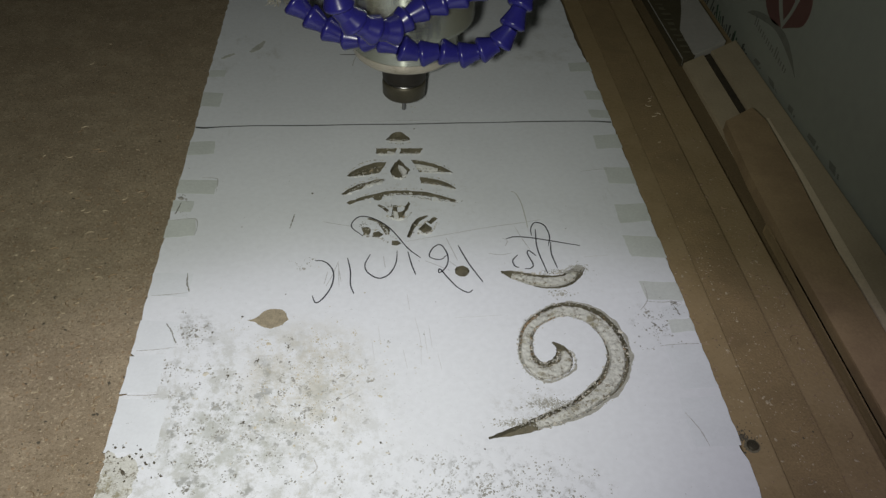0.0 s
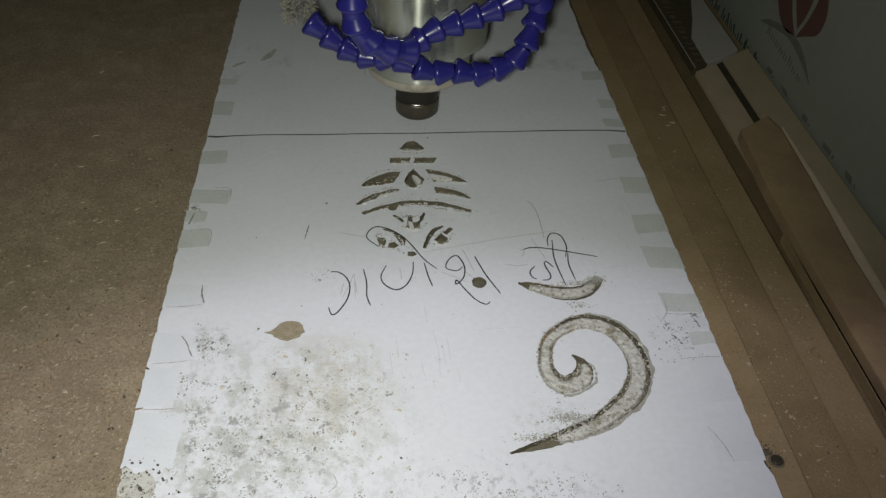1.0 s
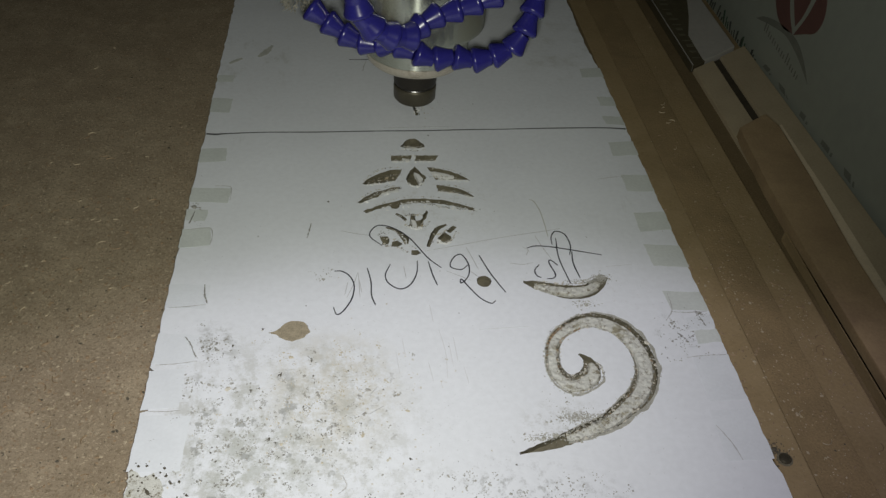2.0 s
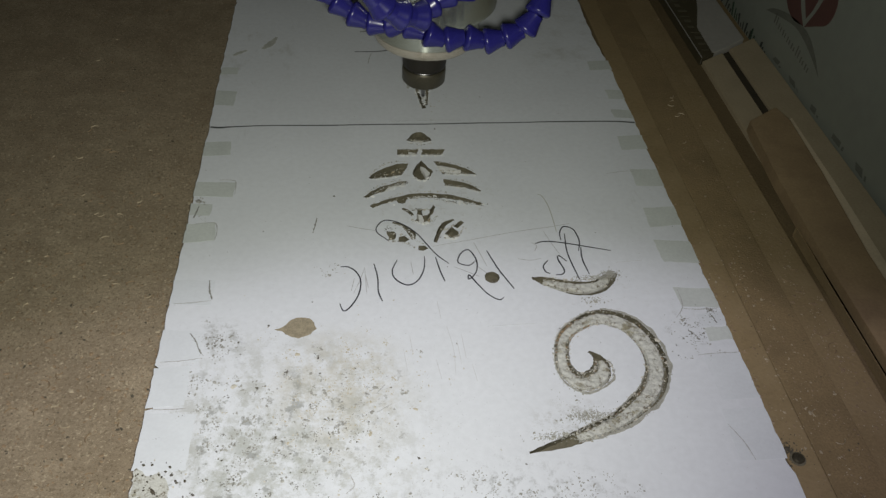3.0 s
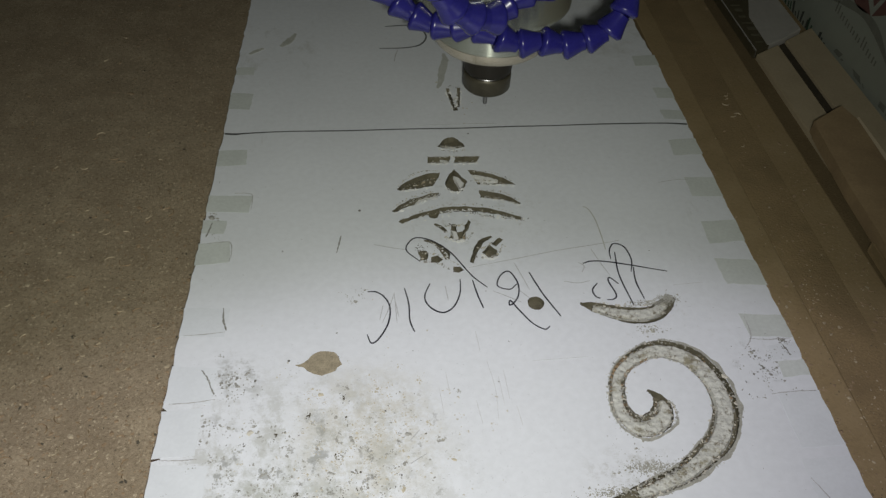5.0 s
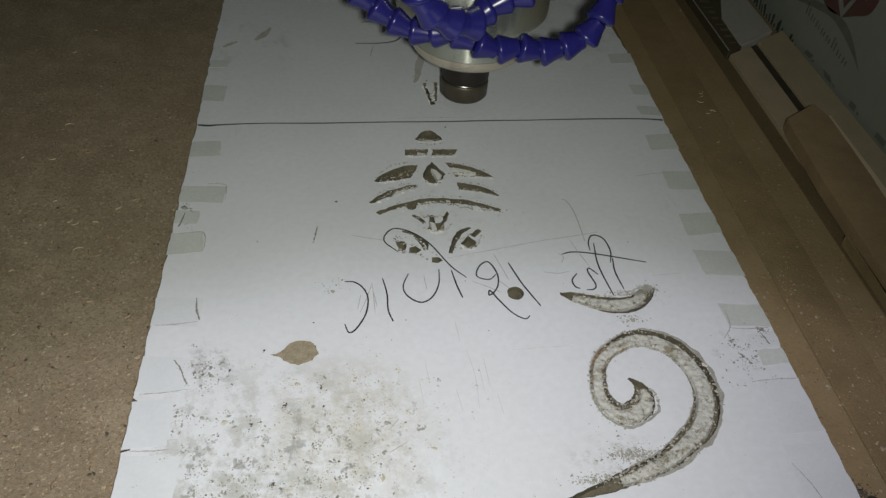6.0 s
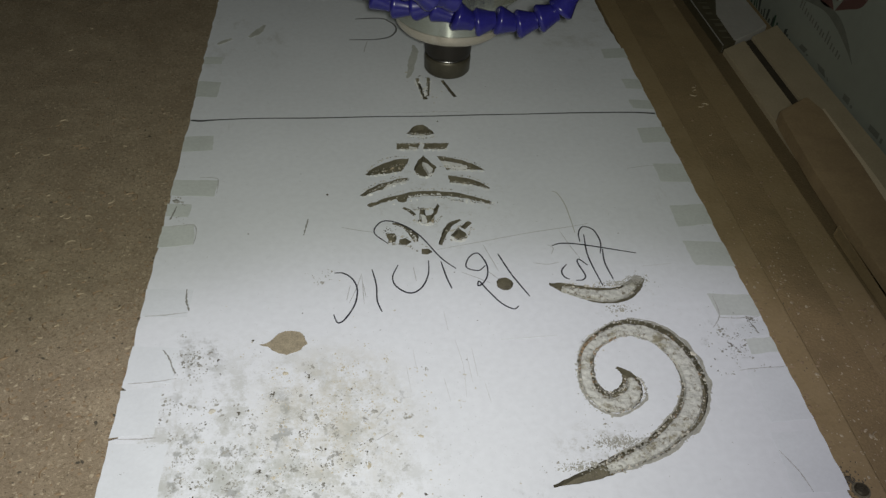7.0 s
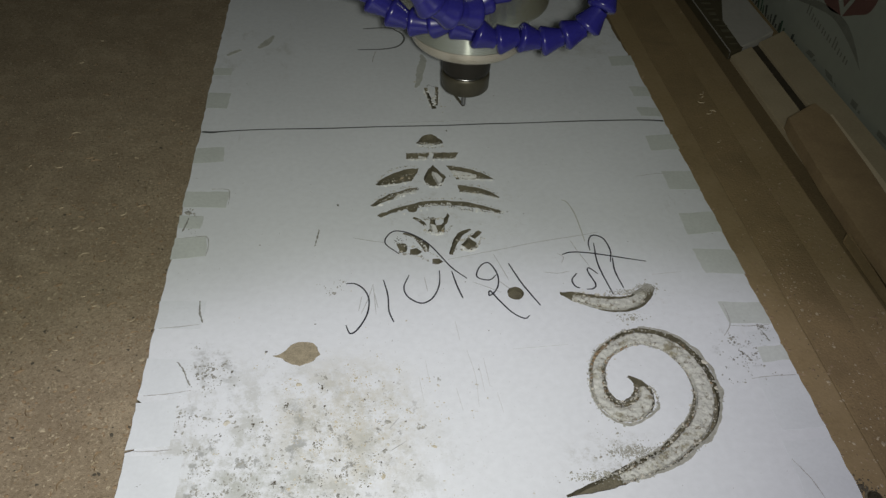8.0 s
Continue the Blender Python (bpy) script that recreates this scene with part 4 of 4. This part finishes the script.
# ---- planks and panels beside the bed ----
def plank(name, outline, z0, z1, mat, label, category, group=""):
    bm = bmesh.new()
    prism(bm, [(x / 1000, y / 1000) for x, y in outline], z0, z1)
    bmesh.ops.bevel(bm, geom=bm.edges[:], offset=0.0008, segments=2, affect="EDGES")
    return tagged(new(name, mesh_of(name, bm, mat)), label, category, group)


BASE = -0.022
plank("pale_batten", [(270.5, -250), (287, -250), (288, 437), (263, 421), (263, 250), (270.5, 215)], BASE, -0.012, PALE_WOOD, "pale wooden batten lying on the bed", "batten", "battens beside the bed")
plank("pale_batten", [(297.5, -250), (330, -250), (330, 466), (297.5, 444)], BASE, -0.012, PALE_WOOD, "pale wooden batten beside a narrow slot", "batten", "battens beside the bed")
plank("brown_plank", [(263, 310), (261.8, 300), (256.8, 235), (254.6, 165), (254, -240), (280, -240), (287, 154), (294.5, 243), (298.5, 311), (294, 329), (292, 329.5)], -0.0119, -0.002, BROWN_WOOD, "dull brown plank lying on the pale battens", "plank")
# added strip: paints the lit edge of the batten beside the plank
plank("lit_batten_edge", [(305.4, 324), (309, 326), (306.5, 243), (302.5, 154), (296, 20), (288, 20), (293.4, 154), (300.6, 243)], -0.0119, -0.0095, LIT_EDGE_WOOD, "thin strip added for the batten's lit edge along the brown plank", "lath")

plank("wood_strip", [(251.4, -240), (252.4, -240), (252.8, 100), (253.5, 188), (253.3, 188), (252.0, 100)], -0.0164, -0.0085, MDF_STRIP, "pale splintered strip of wood beside the plank", "strip")

# added strip that darkens the slot, where only shaded bed lies
plank("slot_shade_strip", [(288.8, -240), (296.8, -240), (296.8, 443), (288.8, 438)], BASE, -0.0138, SLOT, "near-black strip added for the shade in the slot between battens", "batten")

wrapped = empty("wrapped_panel_stack")
tagged(wrapped, "panel stack wrapped in white printed film", "panel stack")
wrap_bm = bmesh.new()
prism(wrap_bm, [(0.262, 0.4225), (0.2965, 0.4455), (0.318, 0.4605), (0.318, 0.95), (0.258, 0.95)], BASE, -0.010)
bmesh.ops.bevel(wrap_bm, geom=wrap_bm.edges[:], offset=0.0012, segments=3, affect="EDGES")
part("wrapping", wrap_bm, FILM, wrapped)
stripe_bm = bmesh.new()
prism(stripe_bm, [(0.2634, 0.4247), (0.2755, 0.4325), (0.2765, 0.480), (0.2900, 0.520), (0.3080, 0.585), (0.3100, 0.94), (0.2598, 0.94)], -0.01, -0.0096)
prism(stripe_bm, [(0.2608, 0.4212), (0.2619, 0.4219), (0.2579, 0.951), (0.2569, 0.951)], BASE, -0.0096)
prism(stripe_bm, [(0.2621, 0.4212), (0.2770, 0.4312), (0.2757, 0.4324), (0.2634, 0.4245)], BASE, -0.0097)
part("printed_stripe", stripe_bm, INK_STRIPE, wrapped, "dark printed stripe")
for i in range(14):
    bar_bm = box(0.2665 + 0.0008 * (i % 3), 0.2735 + 0.0011 * (i * 5 % 4), 0.436 + 0.011 * i, 0.4375 + 0.011 * i + 0.0016 * (i * 7 % 3), -0.0096, -0.0094)
    part("print_bar", bar_bm, PALE_PRINT, wrapped)

panel = empty("printed_panel")
tagged(panel, "white panel printed with a red flower, standing beside the bed", "panel")
FACE = 0.3335
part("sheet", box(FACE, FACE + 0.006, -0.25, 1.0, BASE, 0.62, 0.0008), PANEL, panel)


def print_on_panel(name, outline, mat, label=""):
    """A flat print on the panel's face, on an outline of (y, z) in millimetres."""
    bm = bmesh.new()
    a = [bm.verts.new((FACE - 0.0003, y / 1000, z / 1000)) for y, z in outline]
    b = [bm.verts.new((FACE - 0.00003, y / 1000, z / 1000)) for y, z in outline]
    bm.faces.new(a), bm.faces.new(b[::-1])
    for i in range(len(a)):
        j = (i + 1) % len(a)
        bm.faces.new((a[i], b[i], b[j], a[j]))
    part(name, bm, mat, panel, label)


def spline_outline(*sides):
    out = []
    for side in sides:
        out += [(float(p[0]), float(p[1])) for p in spline(side, 5)][:-1]
    return out


# a tulip of two curled side petals, a middle petal and a pale rib between, over a leaf that thins to a point
for outline in ([(400, 35), (420, 32), (440, 40), (462, 66), (470, 98)], [(470, 98), (446, 80), (428, 62), (414, 46), (400, 35)]), \
               ([(398, 35), (384, 43), (367, 54), (366, 74), (388, 104)], [(388, 104), (384, 82), (388, 58), (398, 35)]), \
               ([(400, 42), (414, 56), (428, 74), (442, 104)], [(442, 104), (400, 104), (392, 78), (394, 56), (400, 42)]):
    print_on_panel("petal", spline_outline(*outline), INK_RED, "dark red printed petal")
print_on_panel("leaf", spline_outline([(468, 16), (455, 24), (432, 31), (408, 34.5), (386, 33.5), (368, 26), (350, 14)], [(350, 14), (366, 20), (388, 26), (410, 28.5), (438, 23.5), (468, 16)]), INK_LEAF, "dark curved leaf")
for i in range(8):
    # two plain bars for each unreadable letter
    y, z, h = 447 - 10.4 * i, 14 - 0.9 * i, (9.5, 5.4, 5.4, 5.2, 5.2, 9.5, 5.4, 5.4)[i]
    print_on_panel("letter_bar", [(y, z), (y - 1.5, z), (y - 1.5, z + h), (y, z + h)], INK_LETTER, "grey printed bar")
    print_on_panel("letter_bar", [(y - 4.6, z), (y - 6.0, z), (y - 6.0, z + 0.8 * h), (y - 4.6, z + 0.8 * h)], INK_LETTER, "grey printed bar")
bar_rng = random.Random(12)
for i in range(13):
    # crowded broken letters towards the far end, single ones towards the near end
    near = i > 7
    y = (590 - 19 * i if not near else 428 - 42 * (i - 8)) + bar_rng.uniform(-3, 3)
    low, tall, wide = (-12.5, bar_rng.uniform(4, 6), bar_rng.uniform(9, 14)) if near else (-21, bar_rng.uniform(9, 14), bar_rng.uniform(2.2, 4))
    lean = bar_rng.uniform(-6, 6)
    mat = INK_LEAF if near else INK_GREEN if i % 3 == 0 else INK_DARK
    print_on_panel("letter_bar", [(y, low), (y - wide, low), (y - wide - lean, low + tall), (y - lean, low + 0.85 * tall)], mat, "dark printed mark")
    for k in range(1 if near else 2):
        y -= bar_rng.uniform(5, 7) if not near else wide + 3
        h = tall * bar_rng.uniform(0.35, 0.8)
        print_on_panel("letter_bar", [(y, low), (y - 2.6, low), (y - 2.6 - lean * 0.6, low + h), (y - lean * 0.4, low + h * 0.9)], mat, "dark printed mark")

# ---- the spindle ----
spindle = empty("spindle", pose(-0.003, 0.320, 0.020))
tagged(spindle, "steel router spindle with a black collet nut", "spindle")
part("body", lathe([(0.0400, 0.0662), (0.0490, 0.0664), (0.0506, 0.0680), (0.0508, 0.0700), (0.0508, 0.30), (0.040, 0.302)], 96), STEEL, spindle, "turned bright steel body", True)
part("nose", lathe([(0.0393, 0.0449), (0.0396, 0.0452), (0.0397, 0.0662)], 96), STEEL, spindle, "narrower steel nose", True)
# rounded lower end of the nose, with the reflection as its own colour
part("nose_reflection", lathe([(0.0175, 0.0359), (0.0340, 0.0360), (0.0368, 0.0368), (0.0385, 0.0386), (0.0393, 0.0410), (0.0395, 0.0448)], 96), NOSE, spindle, "rounded steel nose end, tan reflection put into its colour", True)
nut = part("collet_nut", lathe([(0.0125, -0.0012), (0.0156, -0.0009), (0.0168, 0.0006), (0.0170, 0.0100), (0.0168, 0.0112), (0.0162, 0.0120), (0.0138, 0.0124)], 72), BLACK_STEEL, spindle, "blackened collet nut", True)
# bright metal ring draws the glint round the top of the nut
part("rim", lathe([(0.0138, 0.01245), (0.0160, 0.01255), (0.0162, 0.0128), (0.0160, 0.0131), (0.0138, 0.0132)], 72), CARBIDE, nut, "bright ring added for the glint on the nut's rim")
part("shaft_end", lathe([(0.0140, 0.0133), (0.0162, 0.0134), (0.0168, 0.0146), (0.0170, 0.0165), (0.0170, 0.0358)], 72), SHAFT, spindle, "dark shaft end above the nut", True)
part("cutter_bit", lathe([(0.0010, -0.0165), (0.00155, -0.0159), (0.00155, 0.002), (0.0012, 0.003)], 20), CARBIDE, spindle, "thin carbide cutter")
part("clamp", box(-0.065, 0.065, -0.060, 0.13, 0.235, 0.301, 0.004), PAINT, spindle, "grey clamp block")
part("slide_plate", box(-0.075, 0.075, 0.131, 0.145, 0.15, 0.40, 0.003), PAINT, spindle, "grey slide plate")

# ---- the coolant hose ----
hose = empty("coolant_hose", pose(-0.003, 0.320, 0.020))
tagged(hose, "blue segmented coolant hose looped in front of the spindle", "hose")
HOSE = [(-10, -73, 93), (5, -65, 100), (18, -63, 104), (32, -62, 109), (46, -60, 114), (60, -55, 120), (73, -49, 120), (78, -47, 110), (74, -53, 99), (69, -59, 88), (61, -62, 77), (48, -63, 71), (36, -63, 68),
        (21, -63, 70), (7, -63, 69), (-6, -62, 73), (-20, -57, 76), (-34, -51, 73), (-48, -47, 75), (-61, -43, 82), (-72, -40, 90)]
SLEEVE = [(-48, -75, 240), (-47, -81, 179), (-46, -85, 144), (-45, -85, 120), (-38, -85, 106), (-24, -81, 96), (-10, -75, 92)]


def turned_to(p, d):
    return Matrix.Translation(Vector(p) / 1000) @ Vector(d).to_track_quat("Z", "Y").to_matrix().to_4x4()


def tube(points, radius, ripple=0.0, n=20):
    bm, c, prev = bmesh.new(), spline(points, 10), None
    for i, q in enumerate(c):
        d = c[min(len(c) - 1, i + 1)] - c[max(0, i - 1)]
        m = turned_to(q, d)
        r = radius * (1 + ripple * math.sin(i * 1.9))
        ring = [bm.verts.new(m @ Vector((r * math.cos(2 * math.pi * k / n), r * math.sin(2 * math.pi * k / n), 0))) for k in range(n)]
        if prev:
            for k in range(n):
                bm.faces.new((prev[k], prev[(k + 1) % n], ring[(k + 1) % n], ring[k]))
        else:
            bm.faces.new(ring[::-1])
        prev = ring
    bm.faces.new(prev)
    return bm


part("core_tube", tube(SLEEVE, 0.0072, 0.0), BLUE, hose, "blue inner tube", True)
bead_mesh = mesh_of("segment", lathe([(0.0044, -0.0067), (0.0064, -0.0064), (0.0075, -0.0052), (0.0077, -0.0042), (0.0074, -0.0032), (0.0050, 0.0040), (0.0046, 0.0066), (0.0040, 0.0069)], 28), BLUE, smooth=True)
for path, pitch, wide, first in ((HOSE, 13.6, 1.18, 4.0), (SLEEVE, 14.5, 1.30, 6.0)):
    line, run, need = spline(path, 24), 0.0, first
    for a, b in zip(line, line[1:]):
        run += float(np.linalg.norm(b - a))
        if run >= need:
            bead = new("segment", bead_mesh)
            bead.parent = hose
            bead.matrix_local = turned_to(b, a - b) @ Matrix.Diagonal((wide, wide, pitch / 13.0, 1))
            need += pitch
fray_bm = bmesh.new()
fray_rng = random.Random(5)
for i in range(1300):
    a, h = fray_rng.uniform(0, 6.3), fray_rng.uniform(0.078, 0.14)
    p = Vector((-0.086 + 0.010 * math.cos(a), -0.005 + 0.010 * math.sin(a), h))
    d = Vector((math.cos(a) + fray_rng.uniform(-1, 1), math.sin(a) + fray_rng.uniform(-1, 1), fray_rng.uniform(-1.2, 0.6))).normalized() * fray_rng.uniform(0.002, 0.006)
    side = d.cross(Vector((0.3, 1, 0.2))).normalized() * 0.0007
    q = [fray_bm.verts.new(v) for v in (p, p + side, p + d, p + side.cross(d).normalized() * 0.0009)]
    for tri in ((0, 1, 2), (0, 2, 3), (1, 3, 2), (0, 3, 1)):
        fray_bm.faces.new([q[k] for k in tri])
part("frayed_wrap", fray_bm, GREY_FLUFF, hose, "frayed pale wrapping at the hose end")


def motions():
    rows = [(0.0, -3, 319, 20), (0.5, -3, 324, 12), (1.0, -3, 325, 9), (1.5, -7, 347, 9), (1.7, -2, 353, 9), (2.0, -4, 340, 9), (2.4, 1, 342, 9), (2.8, -3, 319, 23), (3.0, -2, 340, 18),
            (3.5, 16, 340, 20), (4.0, 21, 336, 20), (4.5, 20, 332, 20), (4.7, 19, 330, 20), (5.1, 20, 331, 17), (5.5, 21, 332, 9), (5.8, 21, 328, 9), (6.0, 20, 329, 9), (6.5, 16, 336, 9), (7.0, 16, 355, 9), (7.5, 20, 337, 9), (8.0, 19, 323, 21)]
    poses = [(t, pose(x / 1000, y / 1000, z / 1000)) for t, x, y, z in rows]
    walk(spindle, poses)
    walk(hose, poses)
    walk(sliver_first, [(t, pose(0, 0, z)) for t, z in ((0.0, 0.0), (0.9, 0.0), (1.4, -0.0040), (1.8, -0.0052), (8.0, -0.0052))])
    walk(sliver_second, [(t, pose(0, 0, z)) for t, z in ((0.0, 0.0), (1.8, 0.0), (2.5, -0.0052), (8.0, -0.0052))])
    walk(sliver, [(t, pose(0, 0, z)) for t, z in ((0.0, 0.0), (5.2, 0.0), (5.8, -0.0018), (6.6, -0.0052), (8.0, -0.0052))])


motions()
